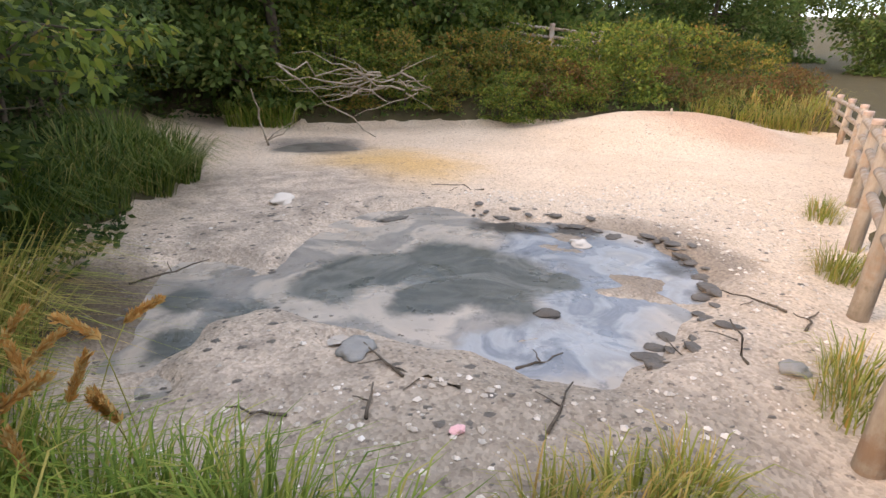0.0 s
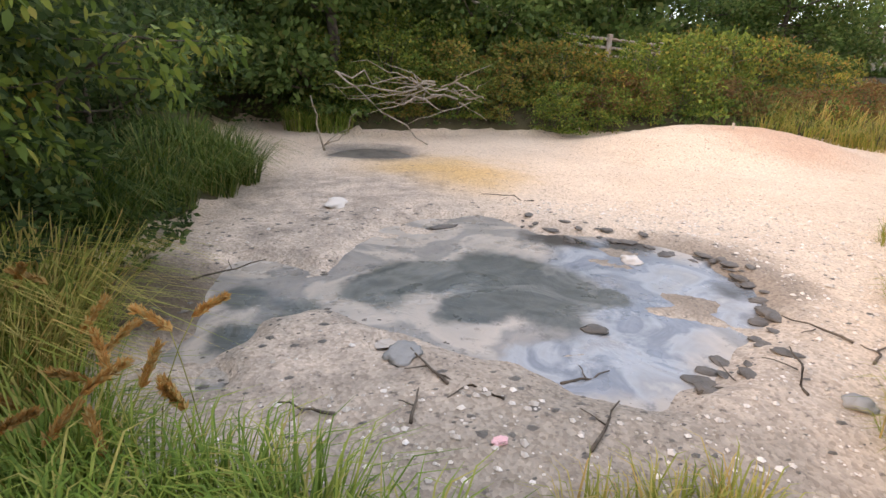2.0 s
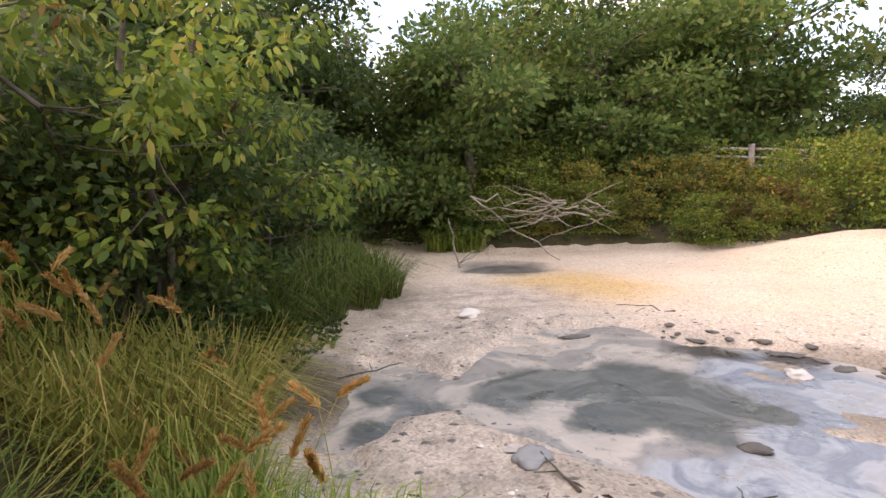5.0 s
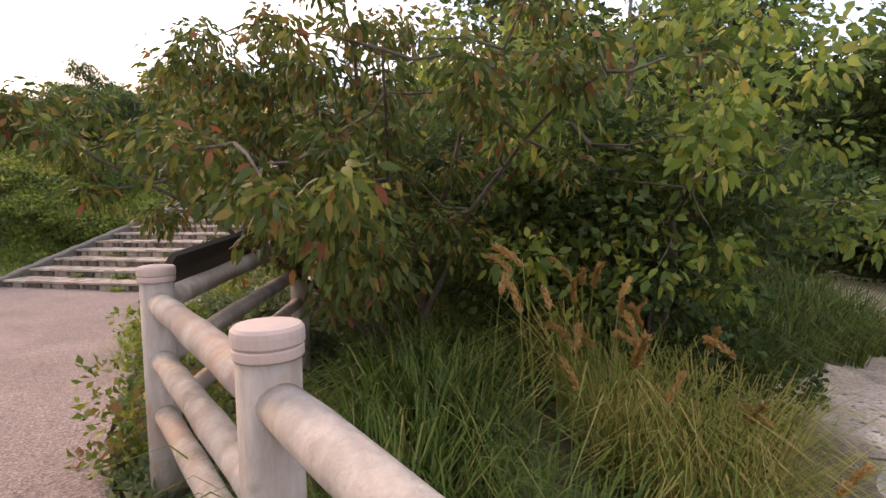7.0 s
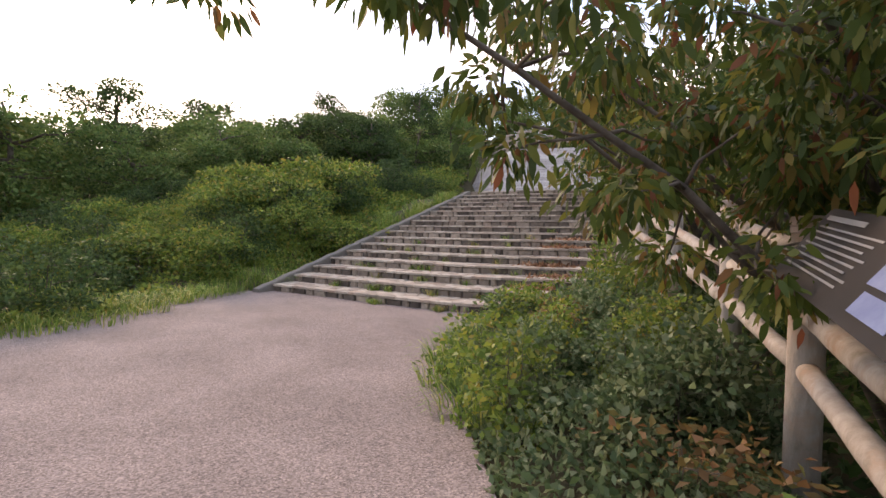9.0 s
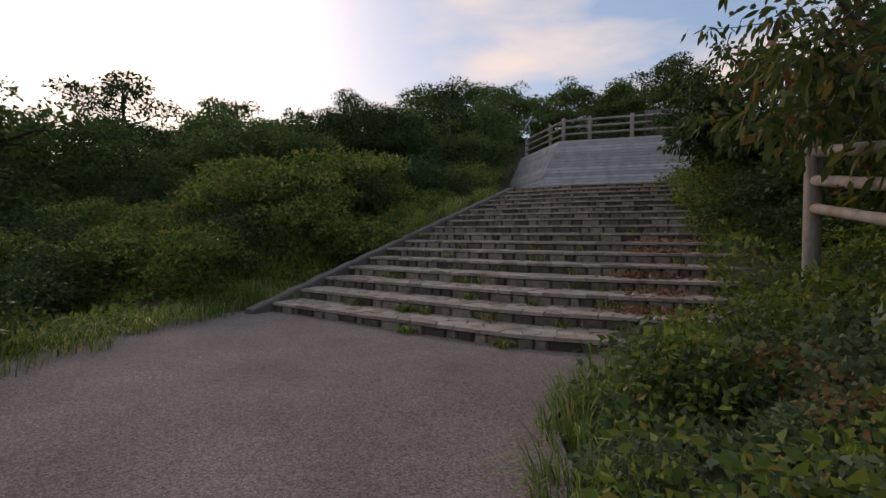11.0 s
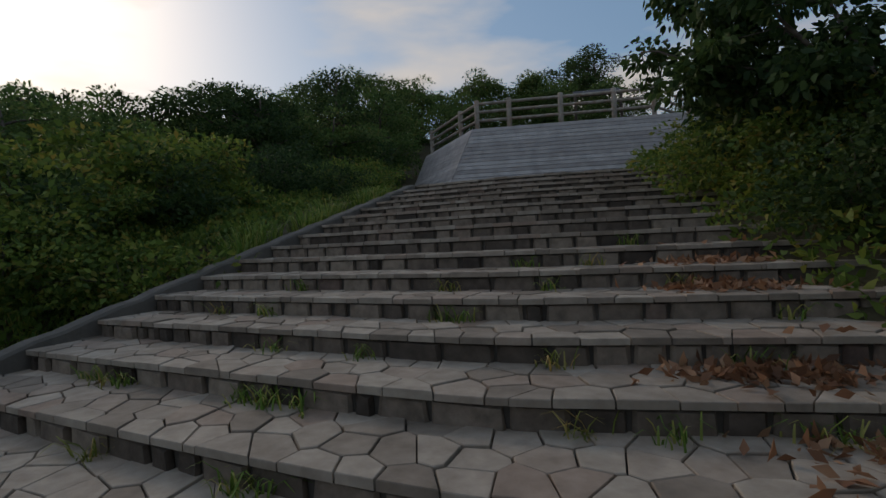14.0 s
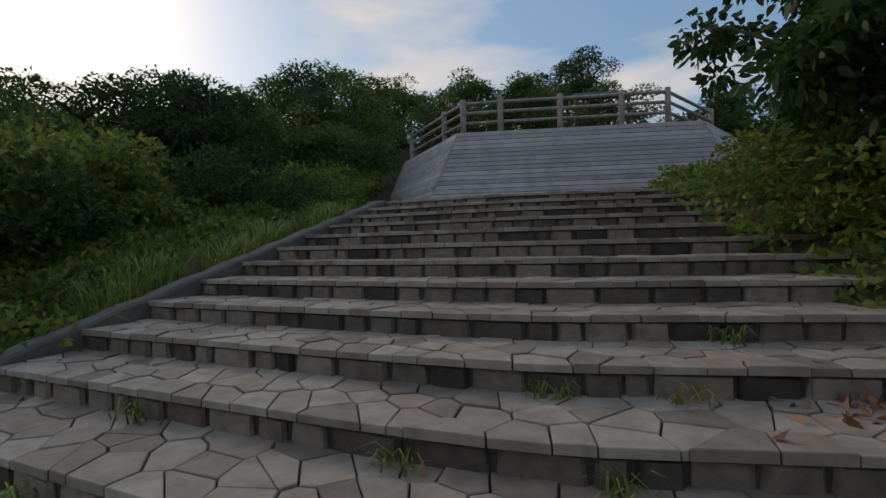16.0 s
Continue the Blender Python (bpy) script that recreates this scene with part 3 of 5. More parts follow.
def wood_xy(u, n):
    """A spot in the growth beside and beyond the stairs."""
    return to_xy(u + 1.45, 10.55 + (n - 11.4) * 0.75 if n < 34 else n - 6.5)


STAIR_R = -0.5


def kerb_u(k):
    """The kerb closes in on the axis towards the top."""
    return -7.35 + 0.13 * (k - 1)


def lip_n(k, u):
    """How far up the axis the front of step k lies."""
    d = np.maximum(-2.4 - np.asarray(u, float), 0)
    return STAIR_N + (k - 1) * TREAD + 0.31 * (np.sqrt(d * d + 0.36) - 0.6)


stairs = tagged(new("stone_stairs"), "wide weathered stone stairs with irregular flagstone treads", "stairs", kind="structure")
verts, faces = [], []
for k in range(1, STEPS + 1):
    f = len(verts)
    top = RISE * k - 0.03
    us = np.linspace(kerb_u(k) - 0.1, STAIR_R + 0.5, 30)
    for u in us:
        a, b = float(lip_n(k, u)) + 0.03, float(lip_n(k + 1, u)) + 0.25
        for n, z in ((a, top - 0.45), (a, top), (b, top)):
            verts.append((*to_xy(u, n), z))
    for i in range(len(us) - 1):
        c = f + 3 * i
        faces += [(c, c + 3, c + 4, c + 1), (c + 1, c + 4, c + 5, c + 2)]
part("stair_bed", raw_mesh("stair_bed", verts, faces), MORTAR, stairs, "dark mortar bed of the stairs")


def cut(poly, p, q):
    """The side of a polygon nearer to p than to q."""
    mx, my, dx, dy = (p[0] + q[0]) / 2, (p[1] + q[1]) / 2, q[0] - p[0], q[1] - p[1]
    side = [(a[0] - mx) * dx + (a[1] - my) * dy for a in poly]
    out = []
    for i, a in enumerate(poly):
        j = (i + 1) % len(poly)
        if side[i] <= 0:
            out.append(a)
        if (side[i] <= 0) != (side[j] <= 0):
            t = side[i] / (side[i] - side[j])
            out.append((a[0] + (poly[j][0] - a[0]) * t, a[1] + (poly[j][1] - a[1]) * t))
    return out


def prism(poly, z0, z1, shrink=0.007, chamfer=0.005):
    """Verts and faces of a slab on an outline, with a worn upper edge."""
    cx, cy = sum(a[0] for a in poly) / len(poly), sum(a[1] for a in poly) / len(poly)

    def inward(a, d):
        r = math.hypot(a[0] - cx, a[1] - cy) or 1
        s = max(1 - d / r, 0.2)
        return (cx + (a[0] - cx) * s, cy + (a[1] - cy) * s)
    m = len(poly)
    rings = [[(*inward(a, shrink), z0) for a in poly], [(*inward(a, shrink), z1 - chamfer) for a in poly], [(*inward(a, shrink + chamfer), z1) for a in poly]]
    v = [p for r in rings for p in r]
    f = [tuple(range(2 * m, 3 * m))]
    for r in range(2):
        f += [(r * m + i, r * m + (i + 1) % m, (r + 1) * m + (i + 1) % m, (r + 1) * m + i) for i in range(m)]
    return v, f


flag_pieces, flag_rest = [], ([], [])
rng = np.random.default_rng(4)
for k in range(1, STEPS + 1):
    depth = TREAD
    cols, rows_n = int((STAIR_R + 0.4 - kerb_u(k)) / 0.235), 3
    sites = []
    for r in range(rows_n):
        for c in range(cols + 1):
            sites.append((kerb_u(k) + (c + 0.5 * (r % 2) + rng.uniform(-0.42, 0.42)) * 0.235, (r + 0.5 + rng.uniform(-0.36, 0.36)) * depth / rows_n))
    for i, p in enumerate(sites):
        lo = max(p[0] - 0.5, kerb_u(k) - 0.04)
        poly = [(lo, 0.0), (p[0] + 0.5, 0.0), (p[0] + 0.5, depth + 0.05), (lo, depth + 0.05)]
        for j, q in enumerate(sites):
            if i != j and abs(p[0] - q[0]) < 0.8 and len(poly) > 2:
                poly = cut(poly, p, q)
        if len(poly) < 3:
            continue
        world_poly = []
        for u, s in poly:
            a, b = float(lip_n(k, u)), float(lip_n(k + 1, u)) + 0.06
            world_poly.append(to_xy(u, a - 0.025 + (b - a) * s / depth))
        lift = rng.uniform(-0.006, 0.008)
        v, f = prism(world_poly, RISE * k - 0.045, RISE * k + lift)
        if 3 <= k <= 9 and -5.6 < p[0] < -0.8 and len(flag_pieces) < 300:
            flag_pieces.append((v, f))
        else:
            o = len(flag_rest[0])
            flag_rest[0].extend(v)
            flag_rest[1].extend(tuple(i2 + o for i2 in g) for g in f)

riser_pieces, riser_rest = [], ([], [])
for k in range(1, STEPS + 1):
    u = kerb_u(k)
    while u < STAIR_R + 0.3:
        w = rng.uniform(0.14, 0.42)
        u2 = u + w
        n0, n1, pr = float(lip_n(k, u)), float(lip_n(k, u2)), rng.uniform(0.0, 0.022)
        z0, z1 = RISE * (k - 1) - 0.03, RISE * k - 0.045
        ring = []
        for inset, out in ((0.008, 0.05), (0.008, 0.0), (0.026, -0.014 - pr)):
            for uu, nn, zz in ((u + inset, n0, z0), (u2 - inset, n1, z0), (u2 - inset - rng.uniform(0, 0.02), n1, z1 - inset * 0.5 - rng.uniform(0, 0.012)), (u + inset + rng.uniform(0, 0.02), n0, z1 - inset * 0.5)):
                ring.append((*to_xy(uu, nn + out + 0.02), zz))
        f = [(8, 9, 10, 11)] + [(r * 4 + i, r * 4 + (i + 1) % 4, r * 4 + 4 + (i + 1) % 4, r * 4 + 4 + i) for r in range(2) for i in range(4)]
        if k <= 8 and len(riser_pieces) < 240:
            riser_pieces.append((ring, f))
        else:
            o = len(riser_rest[0])
            riser_rest[0].extend(ring)
            riser_rest[1].extend(tuple(i2 + o for i2 in g) for g in f)
        u = u2

# side kerb running up the stairs
verts, faces = [], []
for i in range(41):
    kk = 0.35 + i / 40 * (STEPS - 0.35)
    n = float(lip_n(kk, kerb_u(kk)))
    z = RISE * kk + 0.01
    for du, dz in ((-0.09, -0.6), (-0.09, 0.0), (-0.07, 0.025), (0.07, 0.025), (0.09, 0.0), (0.09, -0.6)):
        verts.append((*to_xy(kerb_u(kk) - 0.08 + du, n), z + dz + 0.012 * math.sin(i * 2.3)))
for i in range(40):
    for j in range(5):
        c = i * 6 + j
        faces.append((c, c + 1, c + 7, c + 6))
faces += [(0, 1, 2, 3, 4, 5), (245, 244, 243, 242, 241, 240)]
part("side_kerb", raw_mesh("side_kerb", verts, faces), KERB, stairs, "sloping concrete kerb beside the steps")


# ---- viewing deck above the stairs ----
deck = tagged(new("viewing_deck"), "grey weathered timber viewing deck with battered board front", "viewing deck")
TOP = [(-6.9, 31.8), (-4.35, 27.3), (2.3, 27.3), (4.2, 30.0), (4.0, 36.0), (-6.9, 36.0)]
FOOT = [(-8.0, 31.4), (-5.4, 26.5), (3.4, 26.5), (5.2, 29.6), (5.2, 36.0), (-8.0, 36.0)]
DECK_Z0, DECK_Z1, BOARDS = 2.7, 5.32, 20


def at_height(i, t):
    return [FOOT[i][a] + (TOP[i][a] - FOOT[i][a]) * t for a in (0, 1)]


bm_v = [(*to_xy(*p), DECK_Z1 - 0.01) for p in TOP] + [(*to_xy(p[0], p[1] + 0.12), DECK_Z0 - 0.4) for p in FOOT]
part("deck_core", raw_mesh("deck_core", bm_v, [tuple(range(6))] + [(i, (i + 1) % 6, 6 + (i + 1) % 6, 6 + i) for i in range(6)]), SIGN, deck, "dark timber frame behind the boards")
for side in range(5):
    for b in range(BOARDS):
        t0, t1 = b / BOARDS, (b + 0.9) / BOARDS
        p0, p1, q0, q1 = at_height(side, t0), at_height(side + 1, t0), at_height(side, t1), at_height(side + 1, t1)
        e = np.array([p1[0] - p0[0], p1[1] - p0[1]])
        o = np.array([e[1], -e[0]]) / np.linalg.norm(e) * 0.06
        za, zb = DECK_Z0 + (DECK_Z1 - DECK_Z0) * t0, DECK_Z0 + (DECK_Z1 - DECK_Z0) * t1
        v = [(*to_xy(*(np.array(p) + o * s)), z) for s in (0.1, 1) for p, z in ((p0, za), (p1, za), (q1, zb), (q0, zb))]
        part("board", raw_mesh("board", v, [(4, 5, 6, 7), (0, 3, 2, 1), (0, 1, 5, 4), (1, 2, 6, 5), (2, 3, 7, 6), (3, 0, 4, 7)]), BOARD, deck)
rail_line = [(-6.6, 31.4), (-4.98, 28.67), (-4.25, 27.5), (-3.15, 27.45), (-1.45, 27.45), (0.25, 27.45), (1.49, 27.45), (3.6, 30.2), (3.6, 33.5)]
back_line = [(-6.6, 35.6), (-3.8, 35.6), (-1.0, 35.6), (1.8, 35.6), (3.6, 35.6)]


def round_bar(name, a, b, r, mat, parent, sides=10, label=""):
    return part(name, tubes(name, [[(a, r * 0.9), (tuple(np.array(a) * 0.985 + np.array(b) * 0.015), r), (tuple(np.array(a) * 0.015 + np.array(b) * 0.985), r), (b, r * 0.9)]], sides), mat, parent, label)


deck_rail = tagged(new("deck_railing"), "pale weathered log railing on the viewing deck", "railing")
for line in (rail_line, back_line):
    for i, p in enumerate(line):
        x, y = to_xy(*p)
        round_bar("post", (x, y, DECK_Z1 - 0.05), (x, y, DECK_Z1 + 1.0), 0.085, LOG, deck_rail)
        if i:
            x0, y0 = to_xy(*line[i - 1])
            for h in (0.30, 0.60, 0.88):
                round_bar("rail", (x0, y0, DECK_Z1 + h), (x, y, DECK_Z1 + h), 0.05, LOG, deck_rail)
board_thing = tagged(new("information_board"), "dark sloping information board on the deck", "sign")
x0, y0 = to_xy(-0.9, 28.2)
x1, y1 = to_xy(0.6, 28.2)
round_bar("leg", (x0, y0, DECK_Z1 - 0.02), (x0, y0, DECK_Z1 + 1.05), 0.05, BARK, board_thing)
round_bar("leg", (x1, y1, DECK_Z1 - 0.02), (x1, y1, DECK_Z1 + 1.05), 0.05, BARK, board_thing)


def slab(corners, thick):
    """A panel from four corners, with thickness along its normal."""
    c = [Vector(p) for p in corners]
    nrm = (c[1] - c[0]).cross(c[3] - c[0]).normalized() * thick
    v = [*c, *(p + nrm for p in c)]
    return raw_mesh("slab", v, [(3, 2, 1, 0), (4, 5, 6, 7), (0, 1, 5, 4), (1, 2, 6, 5), (2, 3, 7, 6), (3, 0, 4, 7)])


xb0, yb0 = to_xy(-0.95, 28.7)
xb1, yb1 = to_xy(0.65, 28.7)
part("panel", slab([(x0, y0, DECK_Z1 + 1.0), (x1, y1, DECK_Z1 + 1.0), (xb1, yb1, DECK_Z1 + 1.3), (xb0, yb0, DECK_Z1 + 1.3)], 0.05), SIGN, board_thing)


# ---- fences ----
def make_fence(name, feet, label, height=1.05, radius=0.095, rails=(0.17, 0.44, 0.70), cap_mat=CAP):
    """Round posts with caps, and three log rails between each two."""
    fence = tagged(new(name), label, "fence")
    tops = []
    for x, y, top in feet:
        base = min(top - height, gz(x, y)) - 0.15
        post = part("post", tubes("post", [[((x, y, base), radius), ((x, y, top - 0.075), radius * 0.97)]], 20), LOG, fence)
        part("cap", tubes("cap", [[((x, y, top - 0.075), radius * 1.0), ((x, y, top - 0.07), radius * 1.06), ((x, y, top - 0.052), radius * 1.06), ((x, y, top - 0.047), radius * 1.02),
                                   ((x, y, top - 0.040), radius * 1.09), ((x, y, top - 0.018), radius * 1.09), ((x, y, top - 0.008), radius * 1.07), ((x, y, top), radius * 0.98), ((x, y, top + 0.004), radius * 0.6), ((x, y, top + 0.006), 0.004)]], 28, False), cap_mat, post)
        tops.append((x, y, top))
    for a, b in zip(tops, tops[1:]):
        d = np.array(b[:2]) - np.array(a[:2])
        e = d / np.linalg.norm(d) * radius * 0.6
        for i, drop in enumerate(rails):
            r = 0.054 - 0.003 * i
            pa, pb = np.array([a[0] + e[0], a[1] + e[1], a[2] - drop]), np.array([b[0] - e[0], b[1] - e[1], b[2] - drop])
            line = [(tuple(pa + (pb - pa) * t), r * (1 + 0.05 * math.sin(t * 17 + i * 2))) for t in np.linspace(0, 1, 9)]
            part("rail", tubes("rail", [line], 14), LOG, fence)
    return fence


make_fence("log_fence", [(19.0, 12.5, 0.79), (17.7, 11.35, 0.79), (16.25, 10.15, 0.79), (14.7, 8.93, 0.79), (12.4, 7.5, 0.84), (10.4, 6.2, 0.9), (8.5, 5.0, 0.98), (6.7, 3.85, 1.08), (5.0, 2.75, 1.2), (3.3, 1.62, 1.32)],
           "weathered beige concrete log fence along the hot spring", radius=0.076)
make_fence("log_fence", [(1.51, 1.56, 1.39), (0.04, 1.875, 1.447), (-1.465, 2.234, 1.443), (-2.685, 3.871, 1.585), (-3.55, 4.75, 1.72), (-4.64, 5.66, 1.93), (-5.8, 6.65, 2.12), (-7.0, 7.7, 2.3)],
           "weathered beige concrete log fence with round capped posts", radius=0.076)
make_fence("log_fence", [(-24.0, -3.6, 1.45), (-24.4, -2.4, 1.42), (-24.76, -1.29, 1.36), (-25.2, -0.1, 1.32), (-25.8, 1.1, 1.28)], "grey log fence half hidden behind bushes")
make_fence("log_fence", [(-27.2, 10.3, 2.95), (-28.2, 11.4, 3.19), (-29.0, 12.9, 3.4), (-29.6, 14.6, 3.6)], "dark log fence beside the upper stairs")
make_fence("log_fence", [(14.2, 17.6, 2.45), (12.7, 18.4, 2.6), (11.3, 19.2, 2.75)], "small distant log fence on the wooded slope", height=0.9)

# information panel on the fence
sign = tagged(new("fence_sign"), "dark brown information panel leaning on the fence rail", "sign")
A, B = np.array([-1.62, 2.33, 1.42]), np.array([-2.50, 3.50, 1.54])
low = np.array([0.8, 0.6, 0]) * -0.12 - np.array([0, 0, 0.20])
hi = np.array([0.8, 0.6, 0]) * 0.07 + np.array([0, 0, 0.05])
part("panel", slab([A + hi, A + low, B + low, B + hi], -0.03), SIGN, sign)
e = B - A
lift = np.cross(low - hi, e)
lift = lift / np.linalg.norm(lift)
lift = (lift if lift[2] > 0 else -lift) * 0.034


def on_panel(name, s0, s1, f0, f1, mat, label=""):
    c = [A + hi + (low - hi) * s + e * f + lift for s, f in ((s0, f0), (s1, f0), (s1, f1), (s0, f1))]
    part(name, slab(c, 0.002), mat, sign, label)


on_panel("title_bar", 0.10, 0.16, 0.70, 0.96, PRINT)
for i in range(8):
    on_panel("text_bar", 0.24 + i * 0.075, 0.264 + i * 0.075, 0.56 + 0.02 * (i % 3), 0.96, PRINT)
k = Mat("printed_photo", 0.4)
k.color(k.mix(k.noise(9), (0.10, 0.14, 0.30), (0.42, 0.46, 0.60)))
on_panel("printed_photo", 0.40, 0.62, 0.30, 0.48, k.m, "small bluish printed photograph")
on_panel("printed_photo", 0.68, 0.88, 0.30, 0.46, k.m, "small bluish printed photograph")

# ---- plants: prototypes ----
def basin(spots):
    return [(x + BASIN[0], y + BASIN[1]) for x, y in spots]



def place(proto, x, y, scale, turn, z=None, tall=1.0):
    m = Matrix.LocRotScale((x, y, (gz(x, y) if z is None else z) - 0.05), Euler((0, 0, turn)), (scale, scale, scale * tall))
    return copy_thing(proto, m)


def proto(ob, x, y, scale=1.0, turn=0.0):
    ob.matrix_basis = Matrix.LocRotScale((x, y, gz(x, y) - 0.05), Euler((0, 0, turn)), (scale,) * 3)
    return ob


def scatter(proto_list, spots, seed, smin, smax, tall=(0.85, 1.2)):
    r = random.Random(seed)
    for x, y in spots:
        p = r.choice(proto_list)
        s = r.uniform(smin, smax)
        m = Matrix.LocRotScale((x, y, gz(x, y) - 0.05), Euler((0, 0, r.uniform(0, 6.28))), (s, s, s * r.uniform(*tall)))
        c = copy_thing(p, Matrix())
        c.matrix_basis = m


# forest behind the basin
wood = [make_tree("tree", 11, 7.5, 3.1, 9500, 0.23, LEAF_WOOD, "leafy green deciduous tree on the slope", low=0.1, tuft=(0.22, 0.42)),
        make_tree("tree", 12, 8.5, 2.9, 9500, 0.22, LEAF_DARK, "dark green deciduous tree in the wood", low=0.1, tuft=(0.22, 0.42)),
        make_tree("tree", 13, 6.8, 3.4, 9500, 0.23, LEAF_WOOD, "broad green deciduous tree at the wood's edge", low=0.08, tuft=(0.22, 0.42))]
proto(wood[0], 3.0, 17.0), proto(wood[1], -2.5, 15.5), proto(wood[2], 9.0, 19.5)
for t in wood:
    t["group"] = "trees of the wood"
r = random.Random(5)
spots = [(-5.5, 14), (0.3, 18.5), (6, 20), (12.5, 22.5), (16, 24.5), (20, 24), (24, 22), (-8, 17.5), (-4, 19.5), (28, 24), (32, 20), (26, 28), (20, 30), (13, 28), (7, 26), (1, 25), (-4, 25), (-10, 23), (36, 26), (31, 31), (5.5, 31), (17, 35), (38, 16)]
scatter(wood, [(x + r.uniform(-0.7, 0.7), y + r.uniform(-0.7, 0.7)) for x, y in spots], 7, 0.85, 1.2)

scatter([wood[0], wood[2]], [(-3.5, 19.5), (0.5, 21.5), (4.0, 22.5), (7.5, 21.5), (11.0, 22.5), (14.5, 21.5), (6.0, 26.0), (12.5, 26.5)], 17, 1.2, 1.45)

# forested hill beyond the stairs
spots = []
for n in (37, 43, 50, 58):
    for u in np.arange(-66, 30, 4.2):
        if n < 46 and -14 < u < 4:
            continue
        if u > 6 and n < 44:
            continue
        spots.append(wood_xy(u + r.uniform(-1.6, 1.6), n + r.uniform(-2.2, 2.2)))
for n in (22, 29):
    for u in np.arange(-60, -23, 4.2):
        spots.append(wood_xy(u + r.uniform(-1.6, 1.6), n + r.uniform(-2, 2)))
scatter(wood, spots, 9, 0.68, 0.92, (0.8, 1.0))
scatter(wood, [wood_xy(u, n) for u, n in ((-14.5, 33), (-17, 35.5), (-20, 34), (-19.5, 30.5), (-23, 32), (-26, 35))], 16, 0.68, 0.85, (0.8, 1.0))
scatter(wood, [wood_xy(-15.5, 29), wood_xy(-17.5, 33), wood_xy(-14.5, 36), wood_xy(-19, 27), wood_xy(-21, 23.5), wood_xy(10.5, 33), wood_xy(10.5, 28), wood_xy(4.5, 41), wood_xy(-8, 46), wood_xy(-3, 47), wood_xy(1, 46), wood_xy(-12, 45)], 10, 0.6, 0.72, (0.75, 0.9))
# wood closing the place behind the walker
scatter(wood, [(-16, -12), (-9, -15), (-2, -16), (5, -15), (12, -13), (18, -8), (22, -2), (26, 4), (30, 10), (-22, -8), (-27, -3)], 12, 0.8, 1.1)

# tree that hangs over the fence and the path
def limb_tree(name, seed, foot, tips, count, leaf, mat, label, tuft=(0.16, 0.36), slim=0.32, droop=0.8, rad=0.05, spread=0.34):
    """A tree whose limbs arch from one foot out to the given tips, with tufts of leaves along their outer half."""
    rng = np.random.default_rng(seed)
    root = tagged(new(name), label, "tree")
    z0 = gz(*foot)
    lines, tufts = [], []
    for tx, ty, tz in tips:
        b = np.array([tx - foot[0], ty - foot[1], tz - z0])
        a = np.array([rng.normal(0, 0.18), rng.normal(0, 0.18), -0.2])
        mid = b * 0.45 + np.array([0, 0, 0.35 + 0.12 * b[2]])
        line = []
        for t in np.linspace(0, 1, 10):
            p = a * (1 - t) ** 2 + 2 * mid * t * (1 - t) + b * t * t + rng.normal(0, 0.03, 3)
            line.append((tuple(p), rad * (1 - t) ** 0.8 + 0.006))
        lines.append(line)
        for t in (4, 5, 6, 7, 8, 9):
            p = np.array(line[t][0])
            for _ in range(2):
                q = p + rng.normal(0, spread, 3) * [1, 1, 0.6]
                lines.append(bent(rng, p, q, 0.010, 0.003, 3, 0.12))
                tufts.append((q, rng.uniform(*tuft)))
    w = np.array([r_ ** 2 for _, r_ in tufts])
    pts, ways = [], []
    for (c, r_), m in zip(tufts, rng.multinomial(count, w / w.sum())):
        d = unit(rng.normal(0, 1, (m, 3)))
        pts.append(c + d * r_ * rng.uniform(0.2, 1.1, (m, 1)) * [1.15, 1.15, 0.8])
        ways.append(d)
    pts, ways = np.concatenate(pts), np.concatenate(ways)
    ln = leaf * rng.uniform(0.6, 1.25, len(pts))
    part("trunk", tubes(name + "_trunk", lines, 6), BARK, root)
    part("crown", indexed_mesh(name + "_crown", *long_leaves(rng, pts, ways, ln, ln * slim * rng.uniform(0.8, 1.2, len(pts)), droop)), mat, root)
    root.location = (foot[0], foot[1], z0)
    return root


limb_tree("nut_tree", 23, (-2.3, 4.6), [(-3.25, 1.8, 2.4), (-3.44, 2.72, 2.0), (-1.2, 2.5, 2.05), (-0.5, 2.5, 1.7), (-0.6, 2.9, 2.4), (-1.3, 3.3, 2.9), (-2.4, 2.8, 2.7), (-3.9, 3.4, 2.6), (0.1, 3.7, 2.4), (-4.4, 4.0, 2.9), (-2.9, 3.6, 3.2), (-0.6, 4.2, 3.0), (-2.5, 3.3, 2.25), (-1.9, 3.1, 2.45), (-2.2, 3.5, 2.8)],
          24000, 0.066, LEAF_NUT, "multi-stemmed tree with long yellowing leaves hanging over the fence", slim=0.40, rad=0.022, tuft=(0.10, 0.24), spread=0.22)
limb_tree("nut_tree", 24, (-0.6, 6.3), [(0.3, 4.9, 2.0), (-0.6, 4.7, 2.5), (0.6, 5.8, 2.3), (-1.6, 5.2, 3.2), (0.2, 6.2, 3.3), (-0.8, 6.6, 4.2), (-2.0, 6.6, 3.8), (0.9, 6.8, 1.7), (-1.0, 5.0, 1.5)],
          7500, 0.10, LEAF_BUSH, "leafy tree with small whitish-tipped leaves beside the basin", slim=0.5, droop=0.4)
limb_tree("nut_tree", 25, (-5.4, 8.2), [(-6.3, 6.4, 2.7), (-5.2, 6.2, 3.2), (-7.2, 7.4, 2.9), (-4.2, 6.6, 3.6), (-6.6, 8.0, 4.2), (-5.4, 8.0, 4.8), (-7.6, 8.8, 3.8), (-3.8, 7.8, 4.2), (-6.9, 6.6, 3.8), (-8.2, 8.4, 3.4)],
          7500, 0.12, LEAF_NUT, "leafy tree with long leaves behind the fence", slim=0.36)
